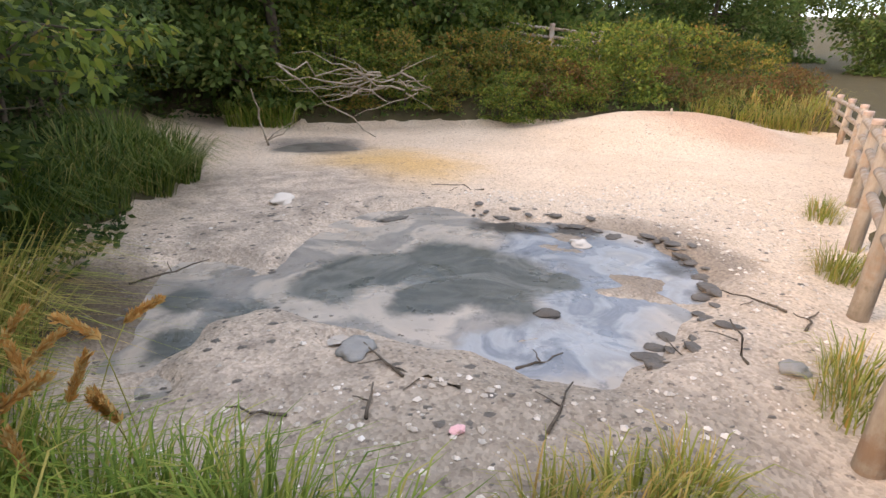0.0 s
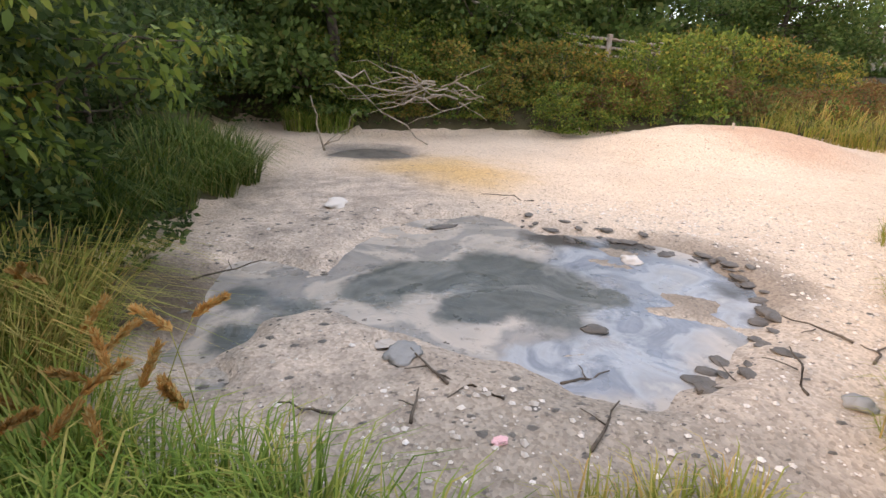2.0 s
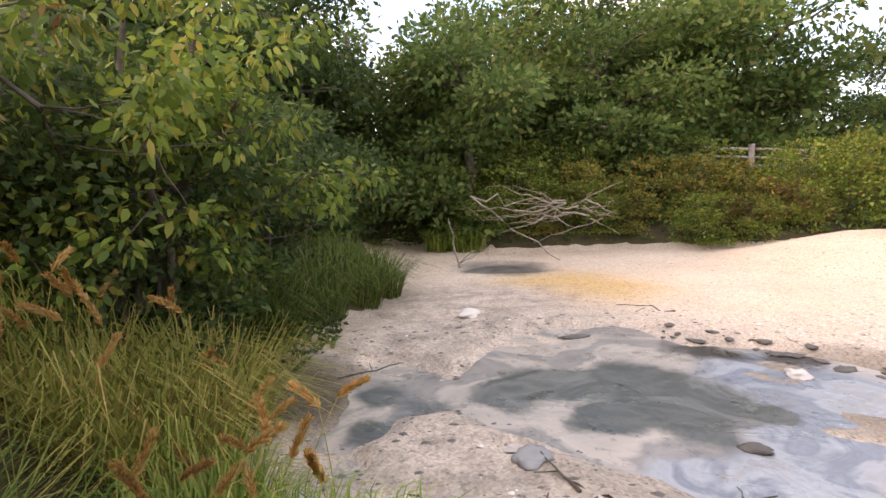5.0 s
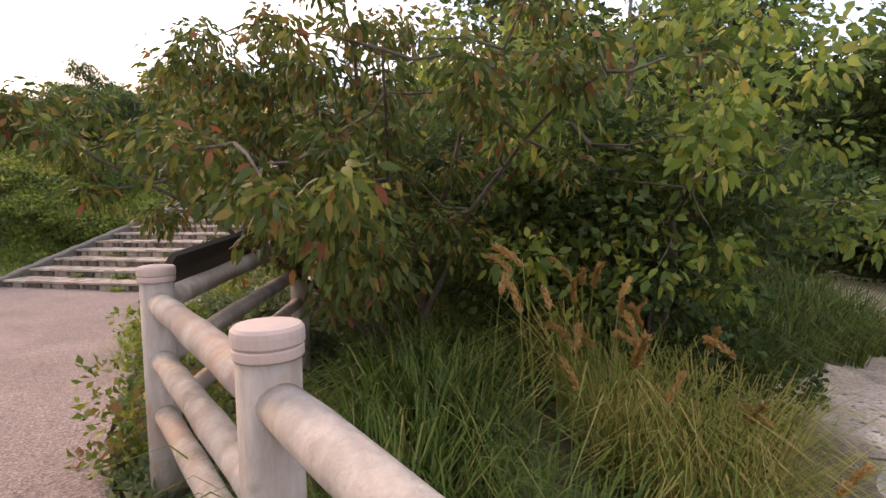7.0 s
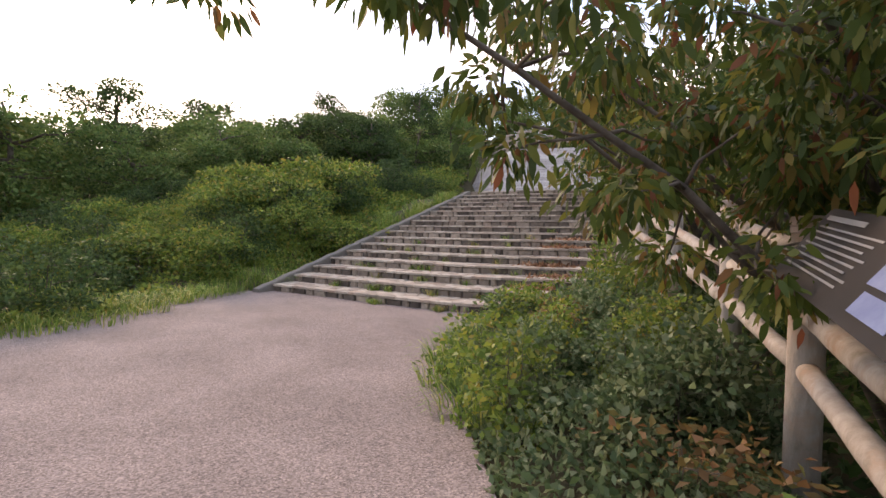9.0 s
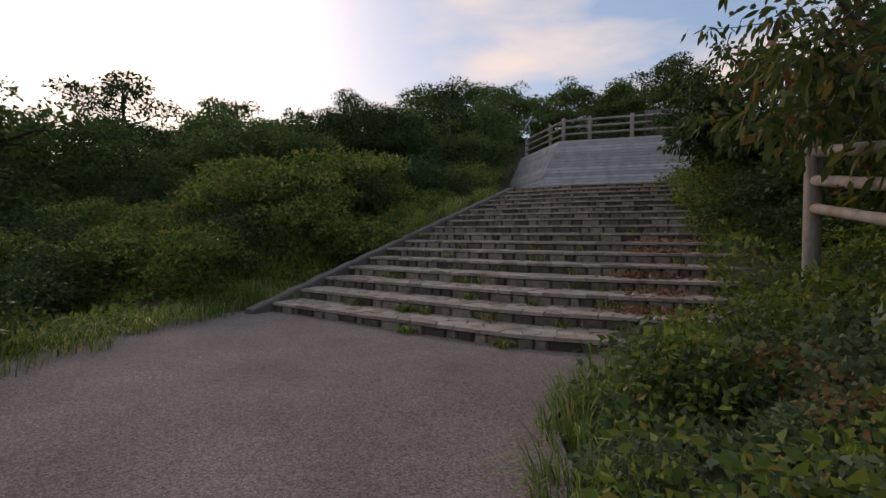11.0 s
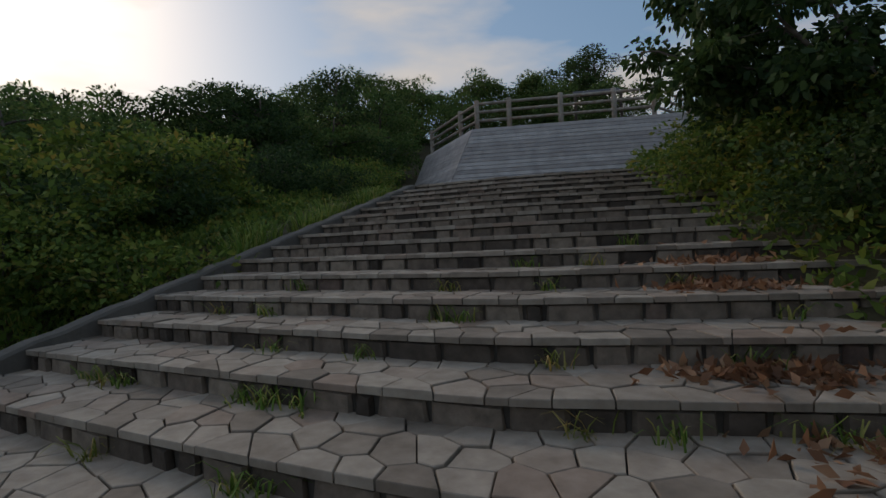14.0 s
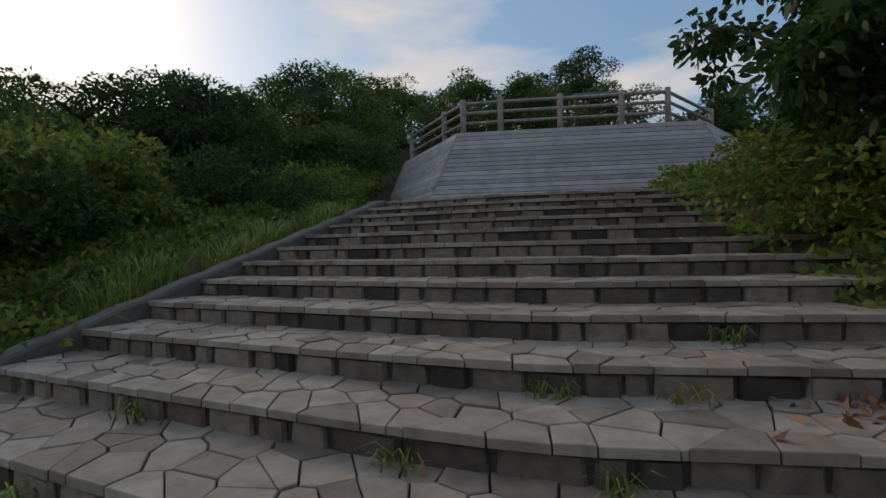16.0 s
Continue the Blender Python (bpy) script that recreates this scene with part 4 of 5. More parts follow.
limb_tree("tree", 26, to_xy(1.6, 16.4), [(-13.0, 12.9, 4.3), (-12.4, 12.9, 3.8), (-12.6, 13.2, 4.8), (-11.6, 12.6, 3.7), (-12.2, 13.6, 5.2), (-11.4, 12.3, 4.6), (-11.2, 13.8, 5.2)],
          9000, 0.12, LEAF_DARK, "dark leafy tree reaching over the upper stairs", slim=0.55, droop=0.35, tuft=(0.18, 0.34), rad=0.05)
edge = make_tree("bush", 22, 2.9, 1.7, 4600, 0.12, LEAF_DARK, "dense dark green bush at the basin's edge", "bush", low=0.1, stems=4)
proto(edge, -0.9, 7.2, 1.0, 1.0)
place(edge, -2.6, 8.6, 1.15, 2.5)
place(edge, -0.8, 9.8, 1.0, 4.4)
place(edge, -4.6, 10.6, 1.25, 5.0)
place(edge, -7.4, 12.2, 1.2, 0.5)
for i, (x, y, sc) in enumerate(((-1.6, 5.6, 0.85), (-0.5, 6.0, 0.8), (-2.9, 6.4, 0.9), (-3.8, 7.4, 1.0), (-0.6, 11.6, 1.0), (-1.6, 13.4, 1.2))):
    place(edge, x, y, sc, i * 0.8)

# shrub belt behind the sand
belt = [make_tree("shrub", 31, 1.7, 1.25, 3200, 0.11, LEAF_YELLOW, "yellowing round shrub on the bank", "shrub", low=0.05, stems=4, tuft=(0.22, 0.4)),
        make_tree("shrub", 32, 1.9, 1.3, 3200, 0.11, LEAF_BUSH, "green shrub on the bank", "shrub", low=0.05, stems=4, tuft=(0.22, 0.4)),
        make_tree("shrub", 33, 1.0, 1.1, 2200, 0.10, LEAF_RUST, "low rusty brown shrub on the bank", "shrub", low=0.05, stems=4, tuft=(0.22, 0.4))]
proto(belt[0], 8.6, 16.6), proto(belt[1], 4.6, 16.2), proto(belt[2], 12.2, 15.2)
scatter([belt[1]], [(0.2, 19.4), (2.9, 17.4), (5.2, 17.6), (7, 18.2), (10.5, 17.6), (3.6, 18.6), (-1.2, 14.4), (-0.8, 16.8), (9.2, 18.4)], 3, 0.95, 1.35)
scatter([belt[0], belt[1]], [(5.0, 15.5), (6.4, 15.7), (7.8, 15.8), (9.3, 15.0), (3.8, 15.9), (2.9, 16.4), (10.4, 14.5), (11.6, 14.4)], 6, 0.6, 0.8)
scatter([belt[0]], [(6.6, 16.2), (9.8, 16.0), (10.8, 15.6), (15.5, 17.5), (17.6, 16.6), (19, 15.5)], 4, 0.85, 1.2)
scatter([belt[2], belt[2], belt[1]], [(12.0, 15.4), (13.4, 15.0), (15, 14.8), (11.0, 15.0), (16.4, 14.6), (17.6, 14.0), (13.2, 16.4), (18.8, 13.6), (20.2, 14.6), (15.8, 16.0)], 5, 0.8, 1.15)

# bushes beside the stairs and the path
side = [make_tree("bush", 41, 1.5, 1.3, 3400, 0.11, LEAF_BUSH, "yellow-green leafy bush beside the path", "bush", low=0.05, stems=4, tuft=(0.2, 0.38)),
        make_tree("bush", 42, 1.7, 1.25, 3400, 0.11, LEAF_DARK, "dark green leafy bush beside the stairs", "bush", low=0.05, stems=4, tuft=(0.2, 0.38))]
proto(side[0], -16.6, 6.6), proto(side[1], -18.4, 5.0)
left = []
for n in np.arange(13.6, 27, 1.7):
    for u in np.arange(-18.5, -9.6, 1.9):
        if u > -10.6 and n > 18:
            continue
        left.append(wood_xy(u + r.uniform(-0.5, 0.5), n + r.uniform(-0.5, 0.5)))
scatter([side[0], side[0], side[1]], left, 14, 0.75, 1.1, (0.75, 1.0))
place(side[1], -11.5, -0.2, 0.72, 1.0)
for i, (x, y, sc) in enumerate(((-18.6, 4.9, 1.25), (-18.9, 3.2, 1.2), (-20.2, 6.4, 1.4), (-20.8, 4.4, 1.4), (-20.6, 8.2, 1.2))):
    place(side[0], x, y, sc, i * 1.1)
for i, (u, n, sc) in enumerate(((-2.5, 17.6, 0.8), (-2.3, 19.4, 0.95), (-2.5, 21.6, 0.9), (-2.0, 15.6, 0.7), (-2.3, 23.8, 0.8), (-1.9, 13.2, 0.6), (-1.7, 12.0, 0.55))):
    place(side[0 if i % 3 else 1], *wood_xy(u + 1.5, n), sc * 0.9, i * 1.7, tall=0.85)
place(side[1], -13.2, -1.8, 1.0, 3.0)
place(side[1], -15.2, 0.2, 0.8, 2.0)
right = [wood_xy(u + 1.6, n) for u, n in ((-1.5, 14.3), (-0.6, 15.6), (-1.7, 16.4), (-1.6, 18.3), (-0.5, 17.6), (0.6, 15), (-1.9, 20.2), (-0.8, 20.4), (-1.6, 22.5), (-0.4, 23), (-1.2, 25), (0.5, 26))]
scatter([side[0], side[0], side[1]], right, 15, 0.75, 1.05, (0.75, 1.05))
for i, (u, n, sc) in enumerate(((-8.2, 24.5, 0.9), (-9.0, 22.5, 0.9), (-8.2, 27.0, 1.0), (-9.6, 24.2, 1.1), (-8.8, 29.0, 1.2), (-7.6, 22.8, 0.6), (-7.4, 25.6, 0.7), (-10.4, 27.0, 1.3), (-10.0, 20.8, 1.0), (-9.4, 31.0, 1.3))):
    place(side[i % 2], *to_xy(u, n), sc, i * 1.3)
for i, (u, n, sc) in enumerate(((-10.6, 29.5, 0.6), (-11.8, 26.5, 0.6), (-9.8, 33.0, 0.65), (-13.2, 30.0, 0.7), (-12.0, 34.0, 0.75))):
    place(wood[i % 3], *to_xy(u, n), sc, i * 1.9)
tall = make_tree("tree", 51, 4.6, 2.1, 6000, 0.13, LEAF_DARK, "dark leafy tree overhanging the stairs", low=0.25, stems=2)
proto(tall, *wood_xy(1.7, 20.0), 1.15, 0.3)
place(tall, *wood_xy(1.7, 15.2), 0.95, 1.2)
place(tall, *wood_xy(3.4, 15.8), 1.1, 2.0)
place(tall, *wood_xy(4.2, 24.0), 1.1, 4.0)
place(tall, *wood_xy(2.6, 12.2), 0.85, 5.0)


# ---- ground cover and grass ----
def cover(name, seed, count, inside, leaf, mat, label, h0=0.05, h1=0.3):
    rng = np.random.default_rng(seed)
    lo, hi = np.min(inside, 0), np.max(inside, 0)
    p = rng.uniform(lo, hi, (count * 4, 2))
    d = rim_distance(p[:, 0], p[:, 1], inside)
    p, d = p[d < 0.05][:count], d[d < 0.05][:count]
    mound = 0.5 + 0.5 * waves(p[:, 0], p[:, 1], 1.9)
    z = ground_z(p[:, 0], p[:, 1]) + (h0 + (h1 - h0) * mound * step01(0.05, -0.35, d)) * rng.uniform(0.25, 1.0, len(p))
    base = np.column_stack([p, z])
    ln = leaf * rng.uniform(0.6, 1.3, len(p))
    way = np.column_stack([rng.normal(0, 0.6, (len(p), 2)), np.full(len(p), 0.7)])
    return tagged(part(name, quads_mesh(name, leaf_quads(rng, base, way, ln, ln * 0.55, 0.15)), mat), label, "undergrowth", kind="stuff")


STRIP = [(-1.2, 1.9), (-3.2, 2.65), (-4.8, 3.4), (-5.9, 3.85), (-7.1, 4.9), (-7.6, 6.0), (-7.3, 7.6), (-8.4, 9.4), (-7.0, 9.6), (-5.8, 7.2), (-4.6, 6.0), (-3.4, 4.8), (-2.6, 4.0), (-1.4, 2.3)]
cover("ground_cover", 61, 30000, STRIP, 0.06, LEAF_COVER, "low grey-green weedy ground cover beside the path", 0.04, 0.45)
herb = [make_tree("weed_bush", 68, 0.55, 0.42, 1300, 0.055, LEAF_COVER, "knee-high grey-green weed beside the path", "weed", low=0.05, stems=5, tuft=(0.2, 0.4)),
        make_tree("weed_bush", 69, 0.65, 0.45, 1300, 0.06, LEAF_BUSH, "knee-high green weed beside the path", "weed", low=0.05, stems=5, tuft=(0.2, 0.4)),
        make_tree("weed_bush", 70, 0.5, 0.4, 900, 0.055, LEAF_RUST, "brownish half-dry weed beside the path", "weed", low=0.05, stems=5, tuft=(0.2, 0.4))]
proto(herb[0], -4.6, 4.1), proto(herb[1], -6.5, 5.4), proto(herb[2], -5.2, 4.9)
hs, hr = [], random.Random(44)
while len(hs) < 64:
    x, y = hr.uniform(-10, -1.5), hr.uniform(1.9, 9.8)
    if -1.6 < float(rim_distance(np.array([x]), np.array([y]), STRIP)[0]) < -0.22:
        hs.append((x, y))
scatter([herb[0], herb[0], herb[0], herb[1], herb[1], herb[0], herb[2]], hs, 45, 0.7, 1.25)
cover("ground_cover", 62, 9000, [(2.2, 0.45), (0.6, 1.05), (-1.4, 1.7), (-1.5, 2.3), (0.4, 1.7), (2.3, 1.0)], 0.06, LEAF_COVER, "low ivy and weeds at the foot of the fence", 0.04, 0.3)
cover("undergrowth", 63, 22000, [(-1.2, 2.6), (-3.0, 4.6), (-4.6, 6.4), (-6.6, 8.4), (-8.0, 10.5), (-4, 12), (0.2, 11), (0.8, 8.2), (0.9, 7), (0.2, 5.8), (-0.6, 4.6)], 0.09, LEAF_DARK, "shady leafy undergrowth behind the fence", 0.1, 0.6)
cover("undergrowth", 64, 26000, [(-10.4, -0.2), (-11.8, 1.2), (-14.4, 2.8), (-16.3, 4.8), (-16.6, 7.5), (-24, 14), (-28, 10), (-24, 0), (-16, -5), (-10, -4)], 0.13, LEAF_BUSH, "low weeds and grass beside the path", 0.05, 0.35)
cover("undergrowth", 65, 24000, [(-0.5, 17.6), (2.4, 17.2), (3.6, 15.4), (5.0, 15.1), (7.6, 15.6), (11.1, 14.1), (15.5, 13.6), (17.6, 12.8), (24, 16), (24, 24), (10, 24), (0, 22), (-6, 15)], 0.14, LEAF_WOOD, "undergrowth on the bank behind the sand", 0.1, 0.7)
cover("undergrowth", 66, 12000, [wood_xy(-8.8, 15), wood_xy(-8.8, 27), wood_xy(-11, 30), wood_xy(-13, 26), wood_xy(-11, 15)], 0.12, LEAF_BUSH, "weeds along the upper stair kerb", 0.05, 0.4)
cover("undergrowth", 67, 16000, [wood_xy(-1.9, 12), wood_xy(-1.9, 27), wood_xy(0, 32), wood_xy(4, 30), wood_xy(3, 14)], 0.11, LEAF_BUSH, "weeds between the stairs and the fence", 0.05, 0.5)


def grass_patch(name, seed, spots, per, radius, height, mat, label, width=0.011, lean=0.8, kind="", category="grass"):
    rng = np.random.default_rng(seed)
    made = []
    for x, y in spots:
        m = int(per * rng.uniform(0.8, 1.2))
        w, q = rng.uniform(0, 6.28, m), radius * np.sqrt(rng.uniform(0, 1, m)) * rng.uniform(0.7, 1.1)
        fx, fy = q * np.cos(w), q * np.sin(w)
        z0 = gz(x, y)
        feet = np.column_stack([fx, fy, ground_z(x + fx, y + fy) - z0 - 0.03])
        h = height * rng.uniform(0.45, 1.15, m)
        v, idx = blade_strips(rng, feet, h, width * rng.uniform(0.6, 1.4, m), lean * rng.uniform(0.3, 1.3, m), w)
        ob = part(name, indexed_mesh(name, v, idx), mat)
        ob.location = (x, y, z0)
        made.append(tagged(ob, label, category, name + " clumps", kind))
    return made


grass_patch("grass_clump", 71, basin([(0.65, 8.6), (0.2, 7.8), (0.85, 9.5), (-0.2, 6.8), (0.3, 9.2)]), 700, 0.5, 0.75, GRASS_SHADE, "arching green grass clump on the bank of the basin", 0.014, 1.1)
grass_patch("grass_clump", 72, basin([(0.1, 4.6), (-0.35, 3.9), (0.25, 3.7)]), 750, 0.42, 0.85, GRASS_DRY, "yellow-green tall grass clump turning dry", 0.012, 1.0)
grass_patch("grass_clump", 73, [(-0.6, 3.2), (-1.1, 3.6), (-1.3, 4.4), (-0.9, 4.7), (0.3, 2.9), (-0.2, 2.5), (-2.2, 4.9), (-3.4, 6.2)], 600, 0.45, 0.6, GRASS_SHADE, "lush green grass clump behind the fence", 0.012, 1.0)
grass_patch("grass_clump", 74, basin([(1.2, 2.65), (1.5, 2.5), (0.85, 2.85), (1.8, 2.35), (1.05, 2.3), (0.7, 3.15), (2.1, 1.95)]), 420, 0.28, 0.62, GRASS_GREEN, "fresh green grass at the edge of the sand", 0.012, 0.7)
grass_patch("grass_clump", 75, basin([(3.0, 2.25), (3.35, 2.2), (3.7, 2.2), (2.6, 2.0)]), 200, 0.25, 0.32, GRASS_DRY, "short reddish green grass tuft in the gravel", 0.01, 0.8)
grass_patch("grass_clump", 76, basin([(5.1, 2.35), (5.5, 2.6), (7.4, 3.9), (7.1, 3.75), (8.9, 5.1), (9.2, 5.3)]), 120, 0.22, 0.3, GRASS_DRY, "small weedy tuft beside a fence post", 0.01, 0.8)
grass_patch("grass_clump", 77, basin([(17.0, 12.2), (16.2, 12.9), (17.4, 11.4), (15.2, 13.2)]), 260, 0.8, 0.7, GRASS_DRY, "pale dry grass at the far side of the sand", 0.02, 0.9)
grass_patch("grass_clump", 78, basin([(2.2, 15.4), (2.9, 15.0), (2.6, 16.0)]), 300, 0.6, 0.7, GRASS_GREEN, "green grass at the head of the sandy track", 0.02, 0.9)
verge = []
for i in range(26):
    t = i / 25
    a = np.array([-10.2, -0.4]) * (1 - t) + np.array([-16.2, 5.2]) * t
    verge.append((a[0] - 0.5 * math.sin(i * 1.7) - 0.35, a[1] + 0.3 * math.cos(i * 2.1)))
grass_patch("verge_grass", 79, verge, 170, 0.55, 0.32, GRASS_GREEN, "short green verge grass beside the path", 0.012, 0.8)
grass_patch("verge_grass", 80, [(-7.9, 6.5), (-7.7, 5.9), (-7.3, 5.2), (-6.8, 4.6), (-6.2, 4.1), (-5.4, 3.7), (-4.6, 3.4)], 200, 0.35, 0.32, GRASS_GREEN, "grass tuft at the edge of the path", 0.012, 0.8)
grass_patch("verge_grass", 81, [to_xy(kerb_u(2 + i) - 0.4 - 0.2 * (i % 3), float(lip_n(2 + i, -7.0))) for i in range(15)], 200, 0.4, 0.4, GRASS_GREEN, "grass along the stair kerb", 0.014, 0.8)
r = random.Random(22)
weeds = []
for i in range(46):
    kk = r.choice([1, 2, 2, 2, 3, 3, 4, 4, 5, 6, 7, 8, 9])
    u = r.uniform(-6.0, -0.8)
    weeds.append((kk, u))
rngw = np.random.default_rng(83)
for kk, u in weeds:
    m = 26 if kk > 2 else 60
    x, y = to_xy(u, float(lip_n(kk, u)) - 0.06)
    z = RISE * (kk - 1)
    feet = np.column_stack([rngw.normal(0, 0.07, m), rngw.normal(0, 0.05, m), np.full(m, -0.01)])
    v, idx = blade_strips(rngw, feet, 0.14 * rngw.uniform(0.3, 1.2, m), np.full(m, 0.013), 1.3 * rngw.uniform(0.3, 1.3, m))
    ob = part("weed_tuft", indexed_mesh("weed_tuft", v, idx), GRASS_GREEN if r.random() < 0.7 else GRASS_DRY)
    ob.location = (x, y, z)
    tagged(ob, "small weed tuft growing from a stair joint", "weed", "weeds on the stairs")


# plumed grass stalks
def plume_stalk(x, y, h, lean, turn, seed, nod=0.3):
    rng = np.random.default_rng(seed)
    root = new("plume_grass")
    tagged(root, "tall grass stalk with an orange-brown feathery plume", "grass", "plumed grass")
    d = np.array([math.cos(turn), math.sin(turn), 0])
    pts = [np.array([0, 0, -0.05]) + d * lean * t * t * h + np.array([0, 0, h * t]) for t in np.linspace(0, 1, 6)]
    part("stalk", tubes("stalk", [[(tuple(p), 0.004 - 0.0004 * i) for i, p in enumerate(pts)]], 5), GRASS_DRY, root)
    m = 260
    t = rng.uniform(0, 1, m)
    tip = d * (lean + nod) + np.array([0, 0, 0.8])
    tip /= np.linalg.norm(tip)
    c = pts[-1] + (t[:, None] - 0.1) * 0.20 * tip - np.array([0, 0, 1]) * (t[:, None] ** 2) * 0.05 * nod
    ln = np.full(m, 0.05)
    part("plume", quads_mesh("plume", leaf_quads(rng, c, np.tile(tip, (m, 1)) * 2.2, ln, ln * 0.3, 0.0)), PLUME, root, "feathery orange-brown seed head")
    root.location = (x, y, gz(x, y))
    return root


r = random.Random(31)
for i in range(44):
    if i < 18:
        x, y = r.uniform(0.5, 1.45), r.uniform(2.55, 3.5)
    else:
        x, y = r.uniform(-0.7, 0.6), r.uniform(2.8, 4.3)
    plume_stalk(x + BASIN[0], y + BASIN[1], r.uniform(0.5, 0.85) if i < 18 else r.uniform(0.75, 1.25), r.uniform(0.05, 0.3), r.uniform(0, 6.28), 900 + i, r.uniform(0.1, 0.9))


# ---- dead wood, stones, scraps ----
rng = np.random.default_rng(91)
heap_at = Matrix.LocRotScale((-0.2, -0.4, 0.0), None, (1.2, 1.22, 1.1))
heap = tagged(new("fallen_branches"), "heap of bare grey fallen branches on the bank", "dead branch")
lines = []
for i in range(34):
    a = np.array([4.6 + rng.normal(0, 0.5), 12.2 + rng.normal(0, 0.3), 0.5 + rng.uniform(0, 0.5)])
    b = a + np.array([rng.uniform(-1.9, 1.2), rng.uniform(-0.9, 0.2), rng.uniform(-0.45, 0.55)])
    b[2] = max(b[2], 0.05)
    lines.append(bent(rng, a, b, rng.uniform(0.01, 0.03), 0.004, 5, 0.15))
for ln in lines:
    part("twig", tubes("twig", [ln], 5), DEADWOOD, heap)
part("branch", tubes("branch", [bent(rng, (2.7, 11.7, 1.15), (4.3, 10.9, -0.2), 0.022, 0.012, 8, 0.13), bent(rng, (2.7, 11.7, 1.15), (4.8, 12.3, 0.9), 0.02, 0.01, 7, 0.14)], 6), DEADWOOD, heap, "pale bare bough")
snag = tagged(new("bare_sapling"), "small bare dead sapling standing in the sand", "dead branch")
part("stem", tubes("stem", [bent(rng, (2.4, 10.9, -0.3), (2.2, 10.7, 0.75), 0.022, 0.008, 6, 0.1), bent(rng, (2.4, 10.9, -0.2), (3.0, 10.9, 0.45), 0.014, 0.004, 5, 0.15), bent(rng, (2.4, 10.9, -0.2), (2.9, 10.6, 0.2), 0.012, 0.004, 5, 0.15)], 6), DEADWOOD, snag)
for ob in (heap, snag):
    ob.matrix_basis = heap_at
log = tagged(part("fallen_tree", tubes("fallen_tree", [bent(rng, (7.6, 18.2, 3.3), (10.4, 18.8, 2.5), 0.05, 0.09, 7, 0.05)], 8), DEADWOOD), "pale fallen trunk lying on the shrubs", "dead branch")
for i, (x, y, w, ln) in enumerate(((5.88, 3.35, 2.0, 0.5), (5.75, 3.1, 0.4, 0.4), (3.0, 3.3, 2.4, 0.5), (3.5, 3.5, 0.1, 0.4), (2.7, 3.5, 1.9, 0.45), (4.3, 3.15, 0.05, 0.7), (2.4, 3.2, 1.2, 0.3), (5.2, 7.6, 2.6, 0.8), (0.9, 5.6, 0.5, 0.7), (3.3, 2.8, 0.7, 0.5), (4.9, 2.9, 0.9, 0.6), (2.0, 3.4, 2.7, 0.35))):
    x, y = x + BASIN[0], y + BASIN[1]
    z = float(sand_z(np.array([x]), np.array([y]))[0])
    e = np.array([math.cos(w), math.sin(w), 0.0]) * ln
    tagged(part("stick", tubes("stick", [bent(rng, (x, y, z + 0.012), tuple(np.array([x, y, z + 0.03]) + e), 0.012, 0.005, 5, 0.1), bent(rng, tuple(np.array([x, y, z + 0.015]) + e * 0.5), tuple(np.array([x, y, z + 0.02]) + e * 0.6 + np.array([-e[1], e[0], 0]) * 0.35), 0.006, 0.003, 3, 0.1)], 5), BARK),
           "dark broken stick lying on the sand", "stick", "sticks on the sand")


def stone_mesh(name, seed, size):
    bm = bmesh.new()
    bmesh.ops.create_icosphere(bm, subdivisions=3, radius=1.0)
    for v in bm.verts:
        v.co *= 1 + 0.4 * noise.noise(v.co * 1.3 + Vector((seed, 0, 0))) + 0.25 * noise.noise(v.co * 3.4 + Vector((seed, 5, 0)))
        v.co = Vector((v.co.x * size[0], v.co.y * size[1], v.co.z * size[2]))
    me = bpy.data.meshes.new(name)
    bm.to_mesh(me)
    bm.free()
    return me


for i, (x, y, s, mat, lab) in enumerate(((5.15, 2.75, (0.10, 0.08, 0.05), GREYSTONE, "blue-grey boulder in the gravel by the fence"), (2.35, 7.85, (0.24, 0.14, 0.06), PALE, "pale rock crusted with mud"), (4.13, 4.11, (0.10, 0.07, 0.03), DARKSTONE, "muddy brown lump in the pool"),
                                         (2.5, 3.93, (0.15, 0.12, 0.03), GREYSTONE, "yellowish crusted lump at the pool's edge"), (5.35, 5.4, (0.12, 0.1, 0.05), PALE, "pale lump in the mud"), (3.6, 6.9, (0.2, 0.07, 0.02), DARKSTONE, "dark wet lump of mud in the pool"),
                                         (5.0, 6.15, (0.10, 0.06, 0.035), DARKSTONE, "dark rough lump at the pool rim"), (5.6, 6.3, (0.08, 0.06, 0.03), DARKSTONE, "dark rough lump at the pool rim"))):
    x, y = x + BASIN[0], y + BASIN[1]
    z = float(sand_z(np.array([x]), np.array([y]))[0])
    ob = part("rock", smooth(stone_mesh("rock", i * 3.1, s)), mat)
    ob.location, ob.rotation_euler = (x, y, max(z, MUD_Z) + s[2] * 0.35), (0, 0, i * 1.3)
    tagged(ob, lab, "rock")
ob = part("pink_scrap", stone_mesh("pink_scrap", 4.4, (0.045, 0.03, 0.02)), PINK)
ob.location = (3.085, 3.655, float(sand_z(np.array([3.085]), np.array([3.655]))[0]) + 0.015)
tagged(ob, "small crumpled pink scrap on the gravel", "litter")
post = tagged(part("marker_stake", tubes("marker_stake", [[((12.68, 12.26, -0.2), 0.035), ((12.68, 12.26, 0.38), 0.03)]], 8), LOG), "small pale marker stake on the mound", "stake")

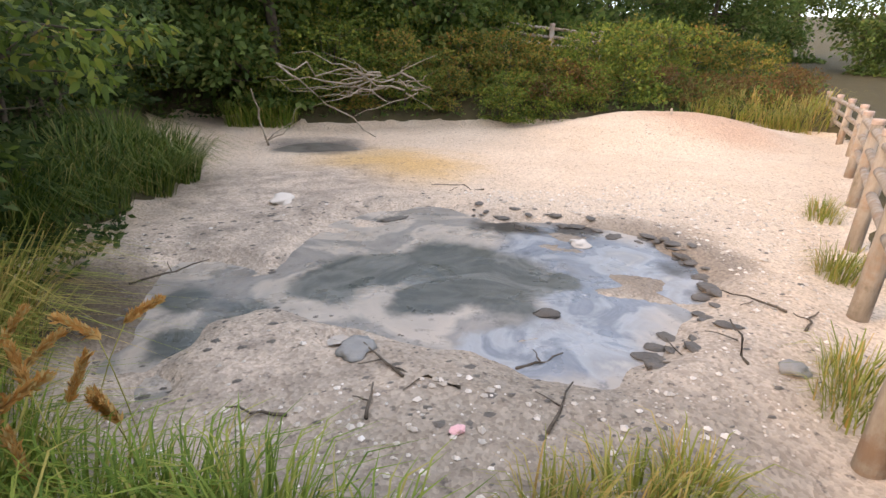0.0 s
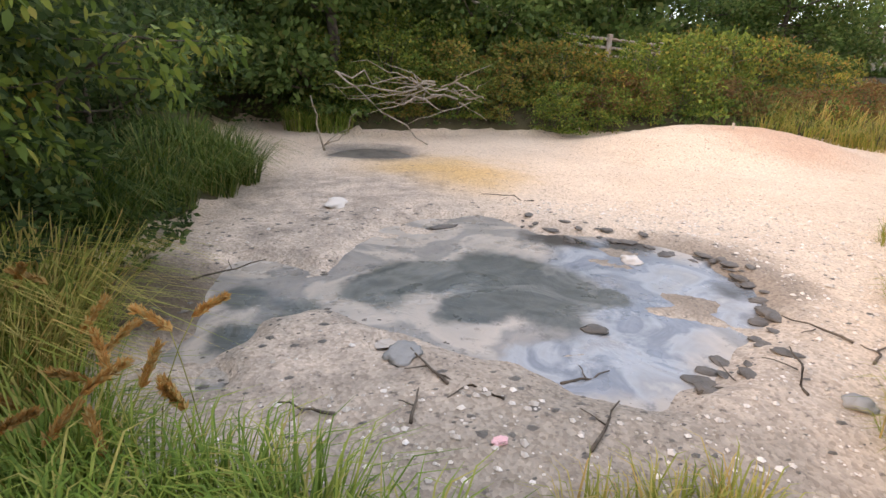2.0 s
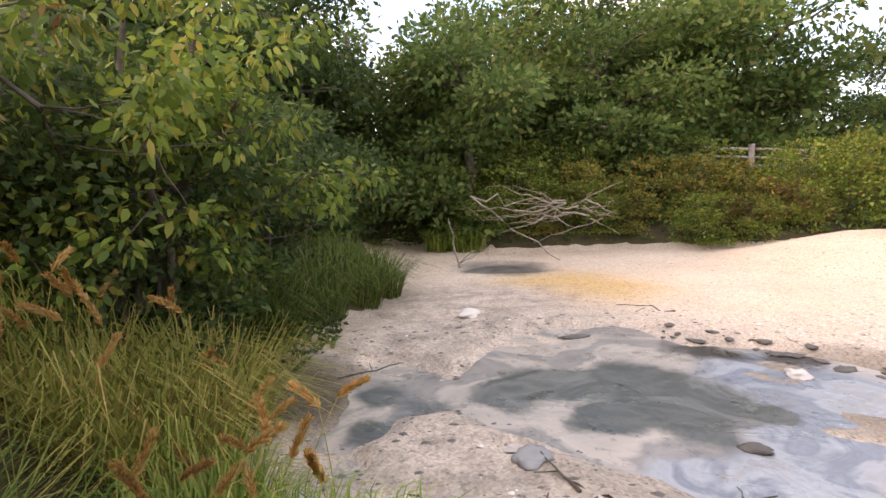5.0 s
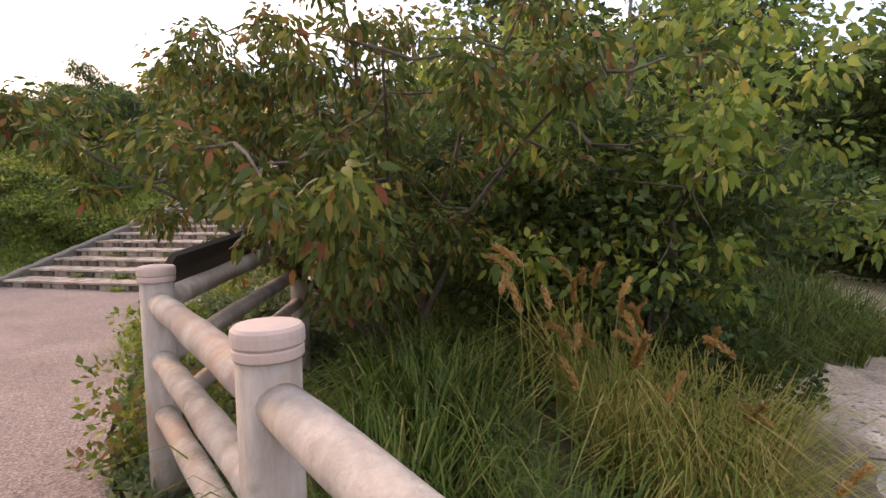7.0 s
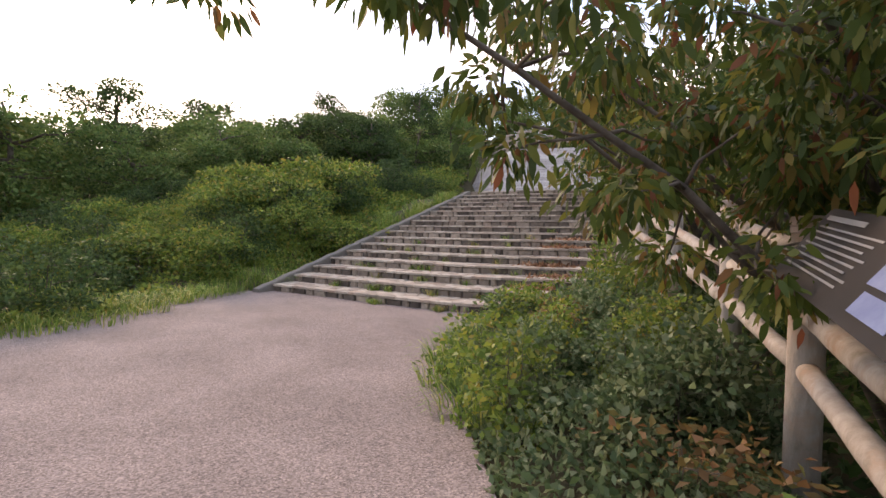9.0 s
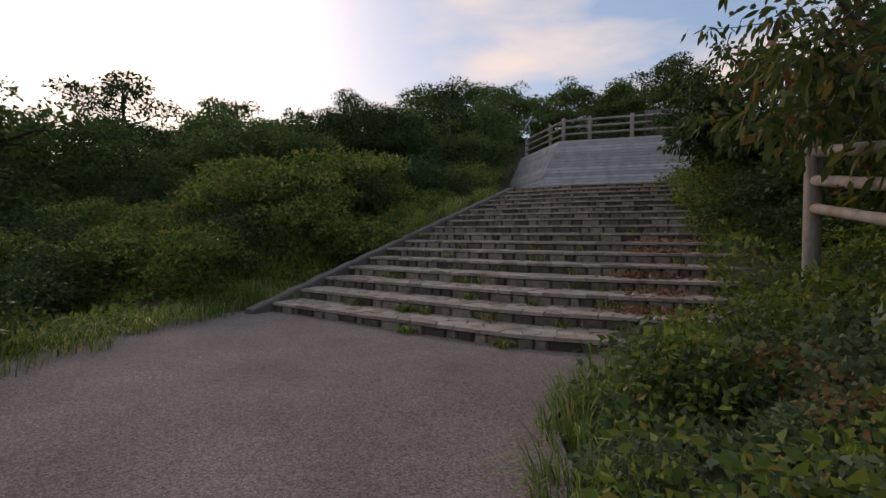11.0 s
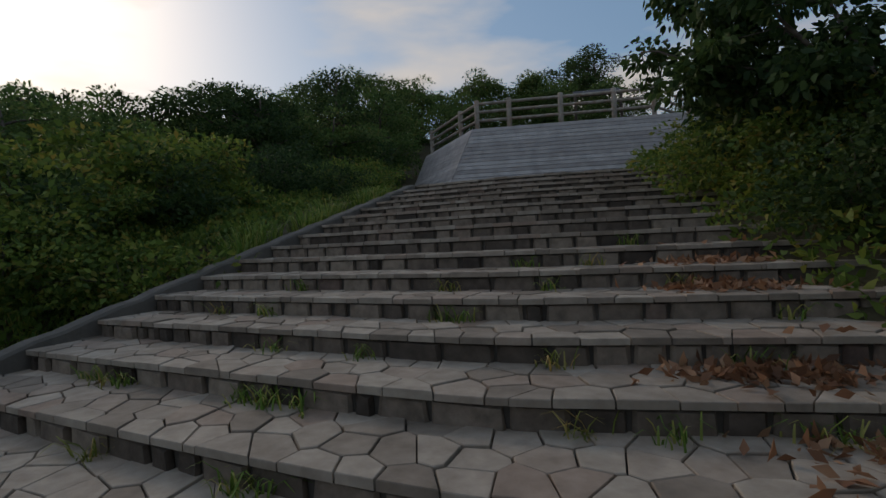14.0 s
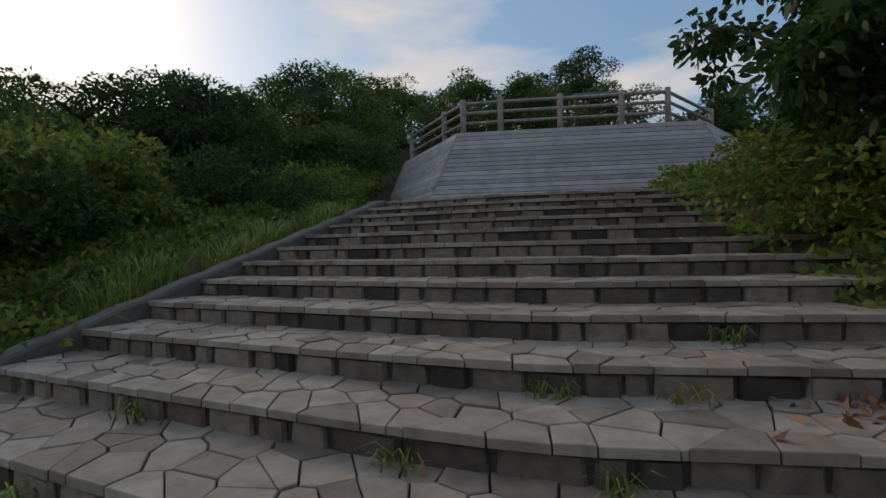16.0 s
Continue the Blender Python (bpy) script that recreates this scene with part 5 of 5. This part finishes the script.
# crusted rim and crumbs of dark mud
r = random.Random(71)
crust = [stone_mesh("rock", 30 + i, (0.16, 0.10, 0.045)) for i in range(4)]
for i in range(60):
    t = r.random()
    rim = [(4.3, 3.2), (5.0, 3.4), (5.7, 3.85), (6.2, 4.5), (6.35, 5.2), (5.8, 6.0), (5.2, 6.4), (4.7, 6.8)]
    a = t * (len(rim) - 1.001)
    q, w = int(a), a - int(a)
    x = rim[q][0] * (1 - w) + rim[q + 1][0] * w + r.gauss(0, 0.09) + BASIN[0]
    y = rim[q][1] * (1 - w) + rim[q + 1][1] * w + r.gauss(0, 0.09) + BASIN[1]
    ob = part("rock", smooth(crust[i % 4]), DARKSTONE)
    sc = r.uniform(0.2, 0.75)
    ob.location, ob.rotation_euler, ob.scale = (x, y, max(float(sand_z(np.array([x]), np.array([y]))[0]), MUD_Z) + 0.004), (0, 0, r.uniform(0, 6.28)), (sc, sc, sc * 0.7)
    tagged(ob, "dark wet crust at the rim of the mud pool", "rock", "crust of the pool rim")

# loose pebbles
rng = np.random.default_rng(95)
m = 5200
px, py = rng.uniform(1.0, 9.3, m), rng.uniform(2.9, 8.2, m)
ok = (rim_distance(px, py, SAND_RIM) < -0.05) & (rim_distance(px, py, POOL_RIM) > 0.15) & ((px > 4.5) | (py < 4.3) | (rng.uniform(0, 1, m) < 0.12))
px, py = px[ok], py[ok]
pz = sand_z(px, py)
sz = 0.008 + 0.022 * rng.uniform(0, 1, len(px)) ** 3
octa = np.array([(1, 0, 0), (0.3, 0.9, 0.1), (-0.8, 0.5, 0), (-0.7, -0.6, 0.1), (0.4, -0.9, 0), (0, 0, 0.7), (0, 0, -0.5)])
turn = rng.uniform(0, 6.28, len(px))
c, s = np.cos(turn)[:, None], np.sin(turn)[:, None]
jit = octa[None] * rng.uniform(0.7, 1.3, (len(px), 7, 1))
vx = (jit[..., 0] * c - jit[..., 1] * s) * sz[:, None] + px[:, None]
vy = (jit[..., 0] * s + jit[..., 1] * c) * sz[:, None] + py[:, None]
vz = jit[..., 2] * sz[:, None] + pz[:, None] + sz[:, None] * 0.2
verts = np.stack([vx, vy, vz], -1).reshape(-1, 3)
tri = [(i, (i + 1) % 5, 5) for i in range(5)] + [((i + 1) % 5, i, 6) for i in range(5)]
faces = [(o + a, o + b, o + d) for o in range(0, len(px) * 7, 7) for a, b, d in tri]
tagged(part("pebbles", raw_mesh("pebbles", verts, faces), PALE), "scattered pale pebbles on the sand", "pebbles", kind="stuff")
m = 2600
px, py = rng.uniform(0.9, 8.2, m), rng.uniform(3.0, 8.4, m)
dd = rim_distance(px, py, POOL_RIM)
ok = (rim_distance(px, py, SAND_RIM) < -0.05) & (dd > -0.12) & (rng.uniform(0, 1, m) < np.exp(-np.maximum(dd, 0) * 1.1) * np.where(px < 4.6, 1.0, 0.35))
px, py = px[ok], py[ok]
pz = np.maximum(sand_z(px, py), MUD_Z)
sz = 0.007 + 0.024 * rng.uniform(0, 1, len(px)) ** 2.5
turn = rng.uniform(0, 6.28, len(px))
c, s = np.cos(turn)[:, None], np.sin(turn)[:, None]
jit = octa[None] * rng.uniform(0.6, 1.4, (len(px), 7, 1))
vx = (jit[..., 0] * c - jit[..., 1] * s) * sz[:, None] * 1.6 + px[:, None]
vy = (jit[..., 0] * s + jit[..., 1] * c) * sz[:, None] + py[:, None]
vz = jit[..., 2] * sz[:, None] * 0.6 + pz[:, None]
faces = [(o + a, o + b, o + d) for o in range(0, len(px) * 7, 7) for a, b, d in tri]
tagged(part("mud_crumbs", raw_mesh("mud_crumbs", np.stack([vx, vy, vz], -1).reshape(-1, 3), faces), DARKSTONE), "dark crumbs of mud and bark on the sand", "debris", kind="stuff")

# fallen leaves beside the stairs
LEAF_FALLEN = leaf_material("fallen_leaf", [(0.0, (0.13, 0.06, 0.035)), (0.5, (0.27, 0.13, 0.075)), (1.0, (0.38, 0.22, 0.14))], 0.2)
rng = np.random.default_rng(97)
m = 1700
nest = rng.integers(0, 11, m)
u = np.clip(rng.uniform(-1.6, -0.6, 11)[nest] + rng.normal(0, 0.26, m), -2.3, -0.4)
n = STAIR_N + rng.integers(0, 7, 11)[nest] * TREAD + 0.62 * TREAD + rng.normal(0, 0.13, m)
kk = np.clip(np.floor((n - STAIR_N) / TREAD) + 1, 0, STEPS)
lx, ly = to_xy(u, n)
base = np.column_stack([lx, ly, np.maximum(kk * RISE, 0) + 0.012])
ln = rng.uniform(0.05, 0.12, m)
tagged(part("fallen_leaves", quads_mesh("fallen_leaves", leaf_quads(rng, base, np.column_stack([rng.normal(0, 1, (m, 2)), np.full(m, 0.4)]), ln, ln * 0.5, 0.0)), LEAF_FALLEN),
       "dry reddish brown fallen leaves on the steps", "leaves", kind="stuff")

# ---- stones of the stairs ----
for v, f in flag_pieces:
    part("flagstone", raw_mesh("flagstone", v, f), FLAG, stairs)
o = part("flagstones", raw_mesh("flagstones", *flag_rest), FLAG_JOINED, stairs)
o["kind"] = "stuff"
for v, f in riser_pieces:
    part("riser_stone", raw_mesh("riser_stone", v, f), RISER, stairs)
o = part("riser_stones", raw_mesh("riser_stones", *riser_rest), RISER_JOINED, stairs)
o["kind"] = "stuff"
